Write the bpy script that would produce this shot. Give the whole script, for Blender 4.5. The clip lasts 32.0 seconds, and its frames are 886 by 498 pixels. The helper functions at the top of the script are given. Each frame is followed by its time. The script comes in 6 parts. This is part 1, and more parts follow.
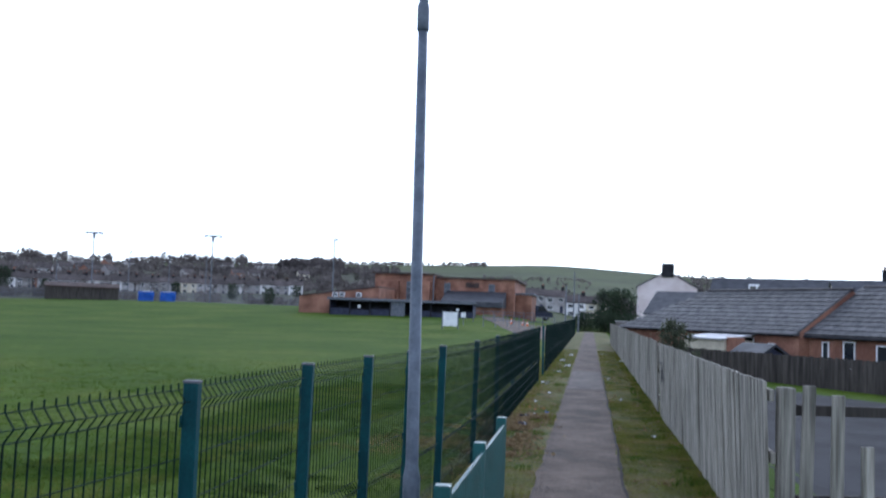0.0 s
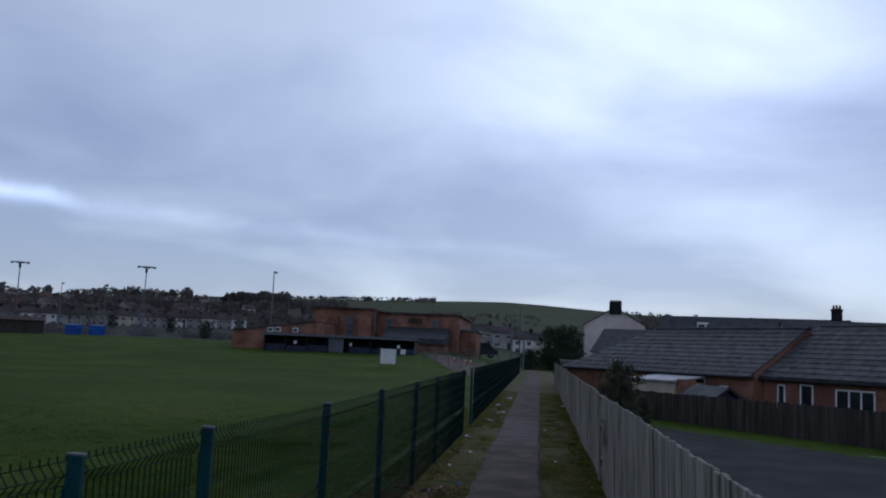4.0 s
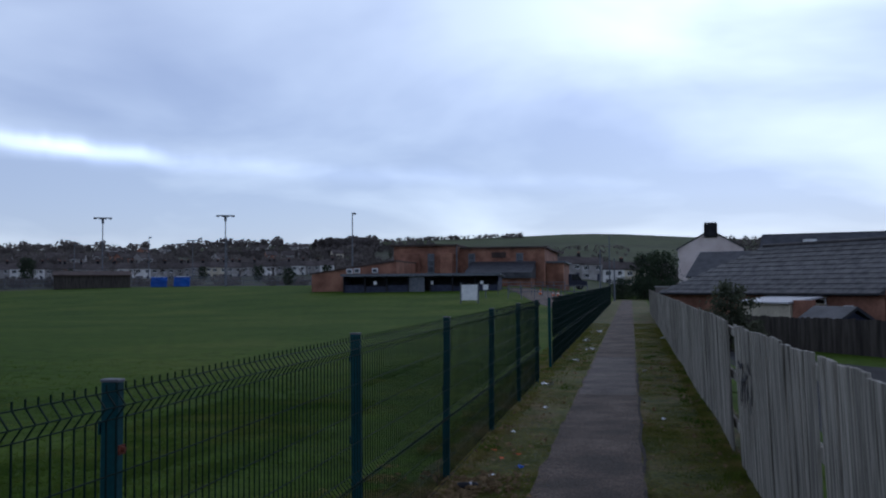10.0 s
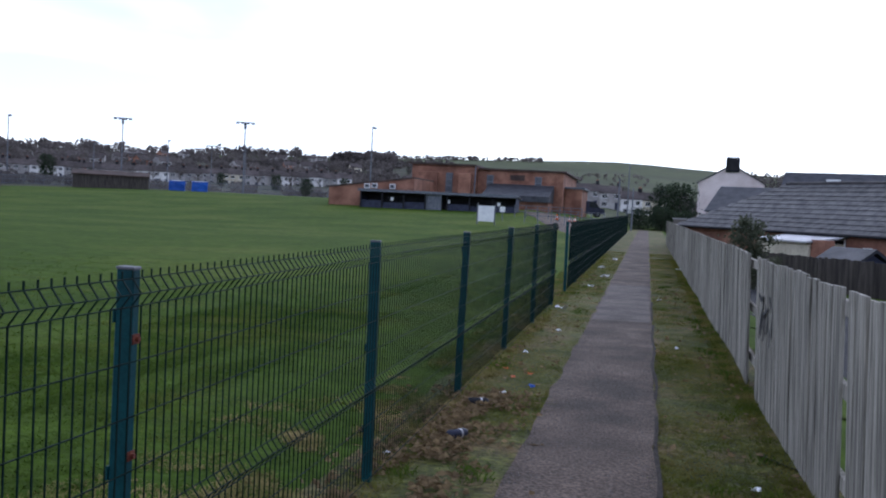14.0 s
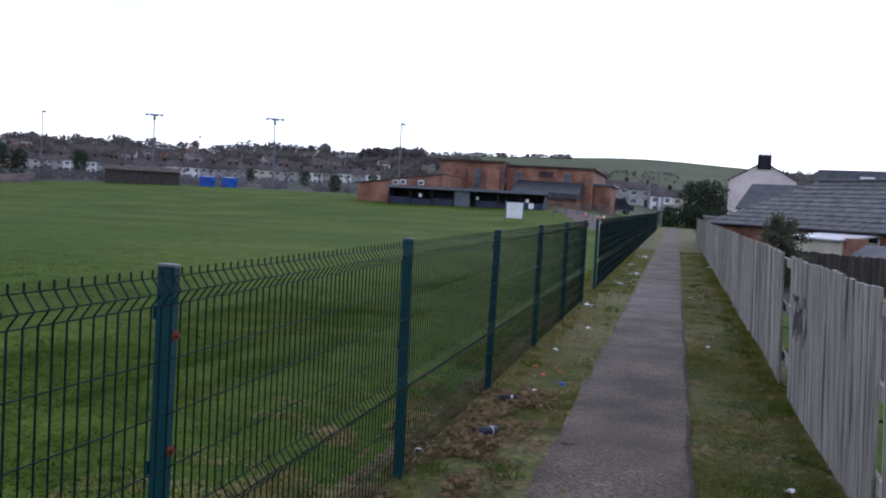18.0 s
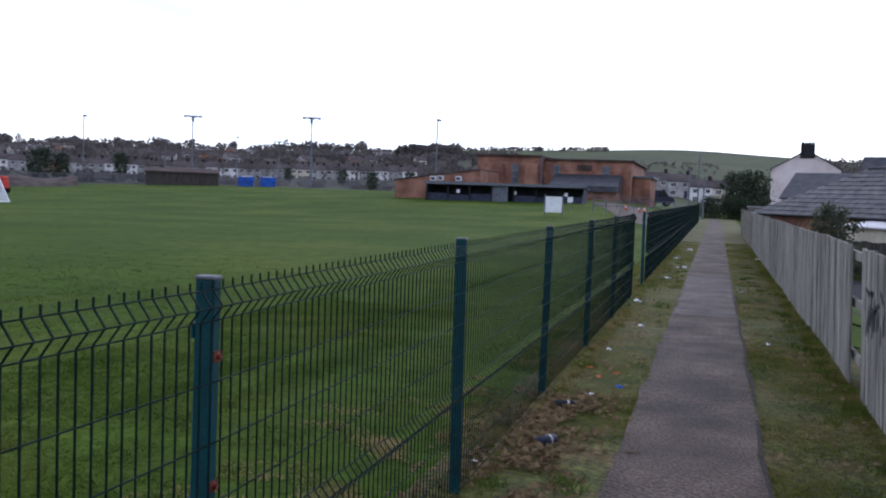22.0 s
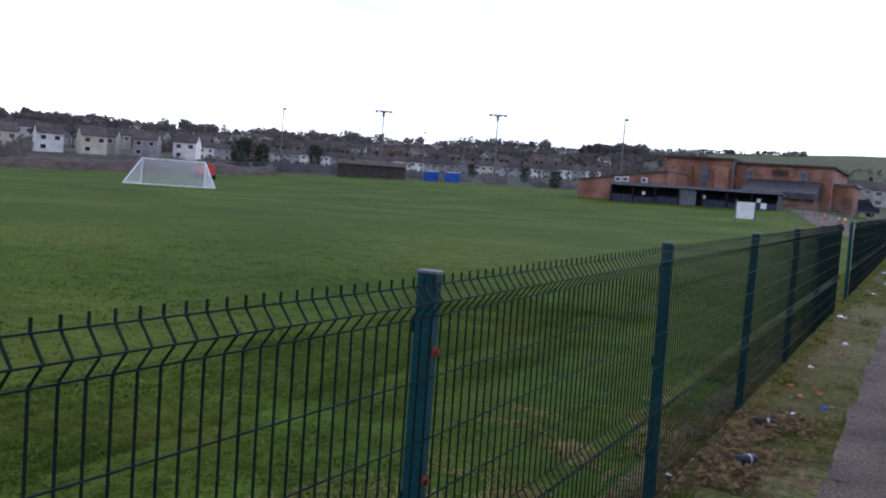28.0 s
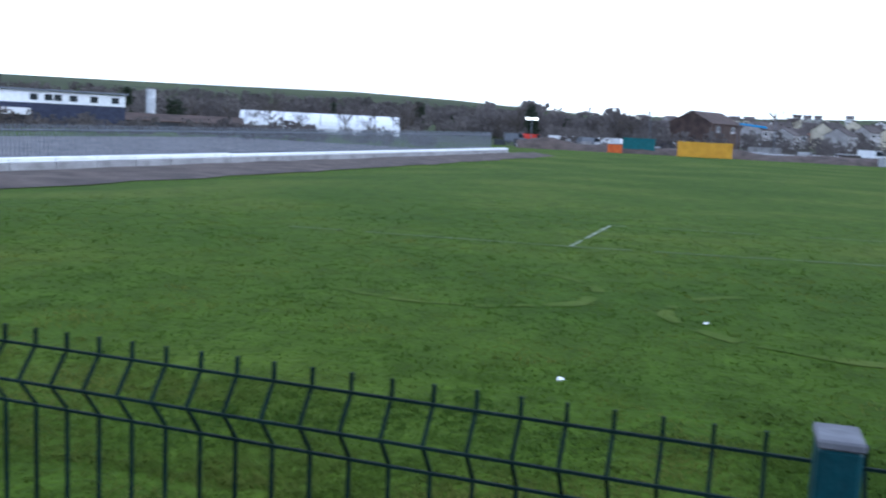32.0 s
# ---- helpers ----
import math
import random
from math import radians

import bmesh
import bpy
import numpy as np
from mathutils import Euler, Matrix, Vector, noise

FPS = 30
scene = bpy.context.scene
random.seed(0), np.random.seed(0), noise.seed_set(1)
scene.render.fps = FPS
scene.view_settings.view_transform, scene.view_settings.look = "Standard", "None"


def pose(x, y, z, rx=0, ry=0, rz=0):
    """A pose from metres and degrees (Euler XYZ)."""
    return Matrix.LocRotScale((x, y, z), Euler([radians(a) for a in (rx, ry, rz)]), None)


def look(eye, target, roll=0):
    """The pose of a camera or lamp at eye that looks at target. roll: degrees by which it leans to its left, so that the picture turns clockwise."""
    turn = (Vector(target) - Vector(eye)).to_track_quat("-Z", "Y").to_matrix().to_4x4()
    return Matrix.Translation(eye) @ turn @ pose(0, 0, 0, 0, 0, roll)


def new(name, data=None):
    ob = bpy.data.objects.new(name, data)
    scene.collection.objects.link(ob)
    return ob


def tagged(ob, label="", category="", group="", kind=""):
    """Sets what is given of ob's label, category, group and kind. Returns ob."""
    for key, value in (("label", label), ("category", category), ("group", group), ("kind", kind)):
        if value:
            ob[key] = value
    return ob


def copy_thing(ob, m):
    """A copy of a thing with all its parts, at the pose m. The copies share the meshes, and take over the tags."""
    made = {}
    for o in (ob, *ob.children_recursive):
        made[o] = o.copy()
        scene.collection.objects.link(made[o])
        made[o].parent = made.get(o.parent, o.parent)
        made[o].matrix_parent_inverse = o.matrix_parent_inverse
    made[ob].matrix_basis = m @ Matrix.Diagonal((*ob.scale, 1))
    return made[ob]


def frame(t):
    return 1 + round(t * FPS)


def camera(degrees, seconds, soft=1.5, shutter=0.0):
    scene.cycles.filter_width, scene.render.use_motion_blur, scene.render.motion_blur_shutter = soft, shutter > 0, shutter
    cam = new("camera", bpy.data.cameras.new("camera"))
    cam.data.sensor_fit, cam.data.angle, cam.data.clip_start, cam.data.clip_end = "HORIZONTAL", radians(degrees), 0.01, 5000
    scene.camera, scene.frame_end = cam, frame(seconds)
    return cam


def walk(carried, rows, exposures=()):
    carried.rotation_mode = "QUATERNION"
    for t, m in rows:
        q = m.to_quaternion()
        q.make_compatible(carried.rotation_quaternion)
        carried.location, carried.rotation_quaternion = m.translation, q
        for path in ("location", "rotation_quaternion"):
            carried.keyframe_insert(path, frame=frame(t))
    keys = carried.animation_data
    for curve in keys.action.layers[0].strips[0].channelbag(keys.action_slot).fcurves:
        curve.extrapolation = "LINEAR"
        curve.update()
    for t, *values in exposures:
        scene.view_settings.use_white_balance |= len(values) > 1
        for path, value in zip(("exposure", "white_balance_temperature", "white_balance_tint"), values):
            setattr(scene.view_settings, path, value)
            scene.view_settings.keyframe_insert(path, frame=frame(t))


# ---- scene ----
cam = camera(51.2, 32.0, soft=2.0, shutter=0.3)
PATH = [
    (0, (1.215, -10.046, 1.597), (0.897, -8.077, 1.74), 2.2),
    (0.5, (1.212, -9.809, 1.609), (0.9, -7.856, 1.901), 1.3),
    (1, (1.266, -9.429, 1.605), (1.057, -7.466, 1.927), 2.6),
    (1.5, (1.277, -8.99, 1.645), (1.148, -7.026, 2.001), 1.3),
    (2, (1.286, -8.515, 1.679), (1.216, -6.555, 2.071), 3.5),
    (2.5, (1.298, -8.01, 1.68), (1.087, -6.048, 2.004), 3.2),
    (3, (1.316, -7.481, 1.673), (1.087, -5.503, 1.864), 3.5),
    (3.5, (1.415, -7.05, 1.702), (1.119, -5.089, 1.96), 2.8),
    (4, (1.528, -6.685, 1.731), (1.314, -4.71, 1.955), 2.6),
    (4.5, (1.622, -6.31, 1.748), (1.187, -4.371, 1.974), 0.7),
    (6.5, (1.799, -4.738, 1.692), (1.311, -2.804, 1.838), -0.1),
    (7, (1.821, -4.354, 1.687), (1.282, -2.434, 1.837), -1.3),
    (7.5, (1.79, -3.974, 1.652), (1.28, -2.044, 1.773), -0.4),
    (8, (1.725, -3.552, 1.645), (1.192, -1.629, 1.77), 1.0),
    (8.5, (1.687, -3.213, 1.641), (1.159, -1.288, 1.768), 0.5),
    (9, (1.623, -2.934, 1.615), (1.19, -0.985, 1.733), 1.5),
    (9.5, (1.6, -2.655, 1.61), (1.153, -0.708, 1.71), -0.8),
    (10, (1.497, -2.472, 1.597), (1.1, -0.514, 1.683), -0.3),
    (10.5, (1.45, -2.415, 1.587), (1.045, -0.457, 1.655), -1.1),
    (11, (1.489, -2.318, 1.574), (1.083, -0.36, 1.616), -2.8),
    (11.5, (1.474, -2.338, 1.566), (1.109, -0.371, 1.574), -1.1),
    (12, (1.42, -2.366, 1.564), (1.035, -0.404, 1.541), 2.9),
    (12.5, (1.433, -2.372, 1.571), (1.02, -0.416, 1.527), 1.8),
    (13, (1.421, -2.369, 1.557), (1.001, -0.414, 1.5), 3.4),
    (13.5, (1.434, -2.366, 1.554), (1.003, -0.414, 1.476), 2.2),
    (14, (1.428, -2.357, 1.549), (1.001, -0.405, 1.461), 3.0),
    (14.5, (1.437, -2.349, 1.549), (1.017, -0.396, 1.451), 1.7),
    (16.5, (1.419, -2.358, 1.556), (0.954, -0.415, 1.456), 1.7),
    (17, (1.42, -2.375, 1.557), (0.936, -0.437, 1.463), 2.3),
    (17.5, (1.41, -2.382, 1.556), (0.918, -0.445, 1.46), 3.2),
    (18, (1.405, -2.37, 1.556), (0.92, -0.432, 1.457), 3.2),
    (18.5, (1.4, -2.383, 1.565), (0.924, -0.442, 1.469), 3.0),
    (19, (1.387, -2.401, 1.566), (0.901, -0.463, 1.474), 2.5),
    (19.5, (1.364, -2.381, 1.56), (0.88, -0.442, 1.464), 4.0),
    (20, (1.371, -2.33, 1.547), (0.89, -0.392, 1.435), 5.3),
    (20.5, (1.363, -2.225, 1.542), (0.838, -0.298, 1.441), 3.7),
    (21, (1.287, -2.088, 1.541), (0.763, -0.161, 1.431), 2.2),
    (21.5, (1.229, -2.081, 1.543), (0.694, -0.157, 1.431), 3.5),
    (22, (1.234, -2.074, 1.559), (0.671, -0.158, 1.447), 2.1),
    (22.5, (1.214, -2.066, 1.563), (0.604, -0.164, 1.456), 2.3),
    (23, (1.195, -2.054, 1.562), (0.567, -0.158, 1.454), 6.7),
    (23.5, (1.24, -2.076, 1.57), (0.62, -0.177, 1.47), 4.8),
    (24, (1.246, -2.064, 1.561), (0.646, -0.159, 1.466), 4.8),
    (24.5, (1.267, -2.033, 1.55), (0.694, -0.12, 1.443), 4.4),
    (26.5, (1.25, -2.013, 1.54), (0.592, -0.129, 1.404), 3.6),
    (27, (1.191, -2.035, 1.552), (0.476, -0.173, 1.409), 3.4),
    (27.5, (1.138, -2.032, 1.556), (0.335, -0.206, 1.414), 2.7),
    (28, (1.103, -2.048, 1.554), (0.184, -0.277, 1.417), 4.1),
    (28.5, (1.106, -2.034, 1.55), (0.304, -0.207, 1.411), 5.5),
    (29, (1.092, -2.031, 1.549), (0.247, -0.224, 1.401), 4.5),
    (29.5, (1.004, -1.989, 1.546), (-0.006, -0.271, 1.382), 4.0),
    (29.7, (0.941, -2.02, 1.556), (-0.247, -0.421, 1.385), 2.8),
    (30, (0.921, -2.24, 1.53), (-0.611, -0.968, 1.34), 3.5),
    (30.3, (0.905, -2.345, 1.54), (-0.887, -1.484, 1.323), 4.7),
    (30.6, (0.88, -2.395, 1.55), (-1.046, -1.919, 1.295), 4.8),
    (31, (0.877, -2.42, 1.564), (-1.098, -2.279, 1.28), 3.6),
    (31.5, (0.885, -2.53, 1.593), (-1.079, -2.782, 1.311), 1.7),
    (32, (0.925, -2.636, 1.609), (-0.981, -3.187, 1.356), 2.8),
]

walk(cam, [(t, look(e, g, r)) for t, e, g, r in PATH],
     [(0, 0.7, 5750, 11), (0.3, 0.2, 5750, 12), (0.6, -0.45, 5700, 13), (1.0, -0.8, 5700, 13), (2.0, -1.28, 5600, 13), (3.0, -1.22, 5600, 13),
      (4.0, -1.22, 5600, 13), (6.5, -1.05, 5600, 13), (8.0, -0.98, 5600, 13), (9.0, -1.05, 5600, 13), (10.5, -0.7, 5550, 13), (11.5, -0.32, 5450, 14), (12.5, -0.06, 5450, 14), (13.1, 0.08, 5560, 14),
      (14.0, 0.32, 5850, 16), (19.0, 0.4, 6000, 18), (29.5, 0.35, 6000, 19), (30.1, 0.35, 5900, 15), (30.8, 0.8, 5600, 9), (32.0, 0.84, 5450, 9)])

# ---- sky and light ----
world = bpy.data.worlds.new("overcast_sky")
scene.world = world
world.use_nodes = True
wn, wl = world.node_tree.nodes, world.node_tree.links
wn.clear()
SUN_EL, SUN_AZ = radians(24), radians(-9)  # the veiled sun stands ahead, a little right of the path
w_out = wn.new("ShaderNodeOutputWorld")
w_sky = wn.new("ShaderNodeTexSky")
w_sky.sky_type, w_sky.sun_disc = "NISHITA", False
w_sky.sun_elevation, w_sky.sun_rotation = SUN_EL, -SUN_AZ
w_sky.air_density, w_sky.dust_density = 1.0, 0.1
w_bg = wn.new("ShaderNodeBackground")
w_bg.inputs["Strength"].default_value = 0.05
w_tc = wn.new("ShaderNodeTexCoord")
SUN_DIR = Vector((-math.sin(SUN_AZ) * math.cos(SUN_EL), math.cos(SUN_AZ) * math.cos(SUN_EL), math.sin(SUN_EL)))


def calc(op, a, b=None, clamp=False):
    m = wn.new("ShaderNodeMath")
    m.operation, m.use_clamp = op, clamp
    for k, v in enumerate((a, b)):
        if isinstance(v, (int, float)):
            m.inputs[k].default_value = v
        elif v is not None:
            wl.new(v, m.inputs[k])
    return m.outputs[0]


w_sep = wn.new("ShaderNodeSeparateXYZ")
wl.new(w_tc.outputs["Generated"], w_sep.inputs[0])
dx, dy, dz = w_sep.outputs[0], w_sep.outputs[1], w_sep.outputs[2]
up = calc("MAXIMUM", dz, 0.0)
flat = calc("ADD", calc("MULTIPLY", up, 0.9), 0.20)
w_cmb = wn.new("ShaderNodeCombineXYZ")
wl.new(calc("DIVIDE", dx, flat), w_cmb.inputs[0])
wl.new(calc("DIVIDE", dy, flat), w_cmb.inputs[1])
w_cmb.inputs[2].default_value = 4.2
w_n1 = wn.new("ShaderNodeTexNoise")
w_n1.inputs["Scale"].default_value, w_n1.inputs["Detail"].default_value, w_n1.inputs["Roughness"].default_value = 0.75, 5.0, 0.48
w_n1.inputs["Distortion"].default_value = 0.35
wl.new(w_cmb.outputs[0], w_n1.inputs["Vector"])
w_ramp = wn.new("ShaderNodeValToRGB")
w_ramp.color_ramp.elements[0].position, w_ramp.color_ramp.elements[0].color = 0.40, (0.58, 0.635, 0.83, 1)
w_ramp.color_ramp.elements[1].position, w_ramp.color_ramp.elements[1].color = 0.62, (1.08, 1.14, 1.25, 1)
wl.new(w_n1.outputs["Fac"], w_ramp.inputs["Fac"])
# brighter cloud round the veiled sun
w_dot = wn.new("ShaderNodeVectorMath")
w_dot.operation = "DOT_PRODUCT"
w_dot.inputs[1].default_value = SUN_DIR
wl.new(w_tc.outputs["Generated"], w_dot.inputs[0])
lit = calc("MAXIMUM", w_dot.outputs["Value"], 0.0)
glow = calc("ADD", calc("MULTIPLY", calc("POWER", lit, 2.5), 0.06), calc("MULTIPLY", calc("MULTIPLY", calc("POWER", lit, 40.0), w_n1.outputs["Fac"]), 2.2))
# the long break in the cloud low in the sky
az_ = calc("MULTIPLY", calc("ARCTAN2", calc("MULTIPLY", dx, -1.0), dy), 57.2958)
el_ = calc("MULTIPLY", calc("ARCSINE", dz), 57.2958)
w_n2 = wn.new("ShaderNodeTexNoise")
w_n2.noise_dimensions = "1D"
w_n2.inputs["Scale"].default_value, w_n2.inputs["Detail"].default_value = 0.13, 4.0
wl.new(az_, w_n2.inputs["W"])
mid = calc("ADD", calc("ADD", calc("MULTIPLY", az_, 0.06), 5.4), calc("MULTIPLY", w_n2.outputs["Fac"], 1.4))
off_ = calc("DIVIDE", calc("SUBTRACT", el_, mid), 0.52)
peak_ = calc("EXPONENT", calc("MULTIPLY", calc("POWER", calc("DIVIDE", calc("SUBTRACT", az_, 32.5), 4.6), 2.0), -1.0))
break_ = calc("MULTIPLY", calc("EXPONENT", calc("MULTIPLY", calc("MULTIPLY", off_, off_), -1.0)), calc("MULTIPLY", calc("SUBTRACT", 0.95, calc("DIVIDE", calc("ABSOLUTE", calc("SUBTRACT", az_, 36.0)), 50.0), True), w_n2.outputs["Fac"]))
# dimmer away from the sun; unseen sky overhead dimmed to darken the ground
high_ = calc("MULTIPLY", calc("SUBTRACT", up, 0.42), 1.8, True)
shade_ = calc("SUBTRACT", calc("ADD", 0.93, calc("MULTIPLY", w_dot.outputs["Value"], 0.09)), calc("MULTIPLY", high_, 0.52))
gain = calc("MULTIPLY", calc("ADD", calc("ADD", glow, 0.92), calc("MULTIPLY", break_, calc("ADD", 0.75, calc("MULTIPLY", peak_, 2.3)))), shade_)
w_bg2 = wn.new("ShaderNodeBackground")
wl.new(gain, w_bg2.inputs["Strength"])
w_add = wn.new("ShaderNodeAddShader")
wl.new(w_ramp.outputs["Color"], w_bg2.inputs["Color"])
wl.new(w_sky.outputs["Color"], w_bg.inputs["Color"])
wl.new(w_bg.outputs["Background"], w_add.inputs[0])
wl.new(w_bg2.outputs["Background"], w_add.inputs[1])
wl.new(w_add.outputs["Shader"], w_out.inputs["Surface"])

sun_data = bpy.data.lights.new("sun", "SUN")
sun_data.energy, sun_data.angle, sun_data.color = 0.5, radians(30), (1.0, 0.97, 0.92)
sun = new("sun", sun_data)
sun.matrix_world = look(SUN_DIR * 80, (0, 0, 0))


# ---- materials ----
def mat(name, a, b, scale=6.0, rough=0.8, bump=0.3, metal=0.0, detail=6.0, fine=60.0, spread=(0.35, 0.65), third=None, random_tint=0.0, stretch=(1, 1, 1), spec=0.3, mid=0.0, grain=0.35, blotch=0.6):
    """A weathered surface: two colours mixed by coarse noise, a fine grain over it, relief, and a tint that varies from piece to piece."""
    m = bpy.data.materials.new(name)
    m.use_nodes = True
    n, l = m.node_tree.nodes, m.node_tree.links
    p = n["Principled BSDF"]
    tc = n.new("ShaderNodeTexCoord")
    mp = n.new("ShaderNodeMapping")
    mp.inputs["Scale"].default_value = stretch
    geo = n.new("ShaderNodeNewGeometry")
    l.new(geo.outputs["Position"], mp.inputs["Vector"])
    n1 = n.new("ShaderNodeTexNoise")
    n1.inputs["Scale"].default_value, n1.inputs["Detail"].default_value = scale, detail
    n2 = n.new("ShaderNodeTexNoise")
    n2.inputs["Scale"].default_value, n2.inputs["Detail"].default_value = fine, 3.0
    for t in (n1, n2):
        l.new(mp.outputs["Vector"], t.inputs["Vector"])
    r = n.new("ShaderNodeValToRGB")
    r.color_ramp.elements[0].position, r.color_ramp.elements[0].color = spread[0], (*a, 1)
    r.color_ramp.elements[1].position, r.color_ramp.elements[1].color = spread[1], (*b, 1)
    if third:
        e = r.color_ramp.elements.new((spread[0] + spread[1]) / 2)
        e.color = (*third, 1)
    l.new(n1.outputs["Fac"], r.inputs["Fac"])
    mx = n.new("ShaderNodeMix")
    mx.data_type, mx.blend_type = "RGBA", "OVERLAY"
    mx.inputs[0].default_value = grain
    l.new(r.outputs["Color"], mx.inputs[6])
    if grain > 0.5:
        sharp = n.new("ShaderNodeMapRange")
        sharp.inputs[1].default_value, sharp.inputs[2].default_value = 0.3, 0.7
        l.new(n2.outputs["Fac"], sharp.inputs[0])
        l.new(sharp.outputs[0], mx.inputs[7])
    else:
        l.new(n2.outputs["Fac"], mx.inputs[7])
    last = mx.outputs[2]
    if mid:
        n3 = n.new("ShaderNodeTexNoise")
        n3.inputs["Scale"].default_value, n3.inputs["Detail"].default_value = mid, 4.0
        l.new(mp.outputs["Vector"], n3.inputs["Vector"])
        mx3 = n.new("ShaderNodeMix")
        mx3.data_type, mx3.blend_type = "RGBA", "OVERLAY"
        mx3.inputs[0].default_value = blotch
        l.new(last, mx3.inputs[6])
        l.new(n3.outputs["Fac"], mx3.inputs[7])
        last = mx3.outputs[2]
    if random_tint:
        oi = n.new("ShaderNodeObjectInfo")
        hsv = n.new("ShaderNodeHueSaturation")
        mr = n.new("ShaderNodeMapRange")
        mr.inputs[3].default_value, mr.inputs[4].default_value = 1 - random_tint, 1 + random_tint
        l.new(oi.outputs["Random"], mr.inputs[0])
        l.new(mr.outputs[0], hsv.inputs["Value"])
        l.new(last, hsv.inputs["Color"])
        last = hsv.outputs["Color"]
    l.new(last, p.inputs["Base Color"])
    p.inputs["Roughness"].default_value, p.inputs["Metallic"].default_value = rough, metal
    p.inputs["Specular IOR Level"].default_value = spec
    if bump:
        bp = n.new("ShaderNodeBump")
        bp.inputs["Strength"].default_value, bp.inputs["Distance"].default_value = bump, 0.02
        l.new(n2.outputs["Fac"], bp.inputs["Height"])
        l.new(bp.outputs["Normal"], p.inputs["Normal"])
    return m


M_GRASS = mat("field_grass", (0.040, 0.074, 0.007), (0.076, 0.106, 0.014), 0.16, 0.95, 0.9, fine=15, third=(0.053, 0.090, 0.009), detail=5, spec=0.05, mid=2.3, grain=0.5, blotch=0.6)
M_BLADE = mat("grass_blades", (0.050, 0.096, 0.013), (0.140, 0.160, 0.032), 0.9, 0.9, 0.0, fine=9, third=(0.074, 0.120, 0.017), spec=0.1)
M_VBLADE = mat("verge_blades", (0.090, 0.115, 0.018), (0.265, 0.180, 0.078), 2.1, 0.9, 0.0, fine=20, third=(0.170, 0.168, 0.036), spec=0.1, spread=(0.36, 0.72))
M_DEADLEAF = mat("dead_leaf", (0.125, 0.085, 0.046), (0.31, 0.225, 0.125), 14, 0.9, 0.0, fine=40, spec=0.1)
M_VERGE = mat("verge_grass", (0.050, 0.060, 0.011), (0.135, 0.096, 0.042), 1.6, 0.95, 0.9, fine=22, third=(0.080, 0.084, 0.017), detail=9, mid=6, grain=0.7, blotch=0.7)
M_HILL = mat("hill_grass", (0.042, 0.050, 0.025), (0.064, 0.080, 0.034), 0.008, 0.95, 0.0, fine=0.1, detail=8, spec=0.08)
M_PATH = mat("worn_asphalt", (0.044, 0.031, 0.024), (0.128, 0.092, 0.070), 1.3, 0.88, 1.0, fine=48, detail=9, mid=5, grain=0.7, blotch=0.4)
M_ASPHALT = mat("road_asphalt", (0.022, 0.023, 0.026), (0.044, 0.044, 0.048), 0.7, 0.9, 0.3, fine=90, spec=0.1)
M_GREEN = mat("green_powder_coat", (0.002, 0.034, 0.042), (0.004, 0.054, 0.062), 5, 0.55, 0.1, fine=80, spec=0.18)
M_WIRE = mat("green_coated_wire", (0.002, 0.009, 0.008), (0.005, 0.018, 0.015), 8, 0.65, 0.0, fine=80, spec=0.08)
M_CAP = mat("grey_plastic_cap", (0.09, 0.09, 0.105), (0.14, 0.14, 0.155), 20, 0.6, 0.1)
M_RUST = mat("rusty_bolt", (0.08, 0.015, 0.008), (0.16, 0.04, 0.02), 60, 0.8, 0.3)
M_WOOD = mat("weathered_timber", (0.135, 0.125, 0.104), (0.345, 0.318, 0.270), 9, 0.85, 0.6, fine=45, stretch=(3, 3, 0.16), random_tint=0.13, spread=(0.36, 0.62), mid=0.8)
M_WOODDK = mat("dark_weathered_timber", (0.032, 0.027, 0.024), (0.075, 0.063, 0.055), 3, 0.85, 0.5, fine=40, stretch=(3, 3, 0.3), random_tint=0.2)
M_GALV = mat("galvanised_steel", (0.10, 0.11, 0.13), (0.17, 0.18, 0.205), 7, 0.55, 0.1, metal=0.25, fine=50)
M_BRICK = mat("red_brick", (0.165, 0.074, 0.050), (0.335, 0.165, 0.110), 0.8, 0.85, 0.3, fine=8, detail=8)
M_ROOF = mat("grey_concrete_tile", (0.042, 0.038, 0.040), (0.085, 0.076, 0.077), 1.5, 0.75, 0.3, fine=20, random_tint=0.2)
M_SLATE = mat("dark_slate", (0.030, 0.032, 0.040), (0.060, 0.062, 0.072), 1.5, 0.6, 0.3, fine=12)
M_WHITE = mat("white_render", (0.58, 0.56, 0.54), (0.74, 0.72, 0.70), 0.8, 0.8, 0.1, fine=12)
M_CREAM = mat("cream_render", (0.45, 0.40, 0.30), (0.60, 0.54, 0.42), 0.8, 0.8, 0.1, fine=12)
M_UPVC = mat("white_plastic", (0.68, 0.68, 0.70), (0.80, 0.80, 0.80), 3, 0.4, 0.0, fine=12)
M_GLASS = mat("dark_window_glass", (0.015, 0.018, 0.022), (0.03, 0.035, 0.04), 1, 0.08, 0.0, fine=3, spec=0.6)
# near-black for dark parts; on the shelter's back wall it paints in shade
M_DARK = mat("near_black_and_interior_shade", (0.010, 0.010, 0.013), (0.022, 0.022, 0.027), 2, 0.8, 0.1)
M_NAVY = mat("navy_steel_sheet", (0.018, 0.022, 0.045), (0.035, 0.040, 0.070), 3, 0.6, 0.1)
M_BARK = mat("bark", (0.045, 0.036, 0.030), (0.085, 0.070, 0.058), 6, 0.9, 0.5)
M_TWIG = mat("bare_twigs", (0.075, 0.065, 0.062), (0.120, 0.104, 0.096), 0.5, 0.95, 0.0)
M_LEAF = mat("dark_foliage", (0.018, 0.030, 0.018), (0.042, 0.060, 0.032), 1.2, 0.9, 0.3)
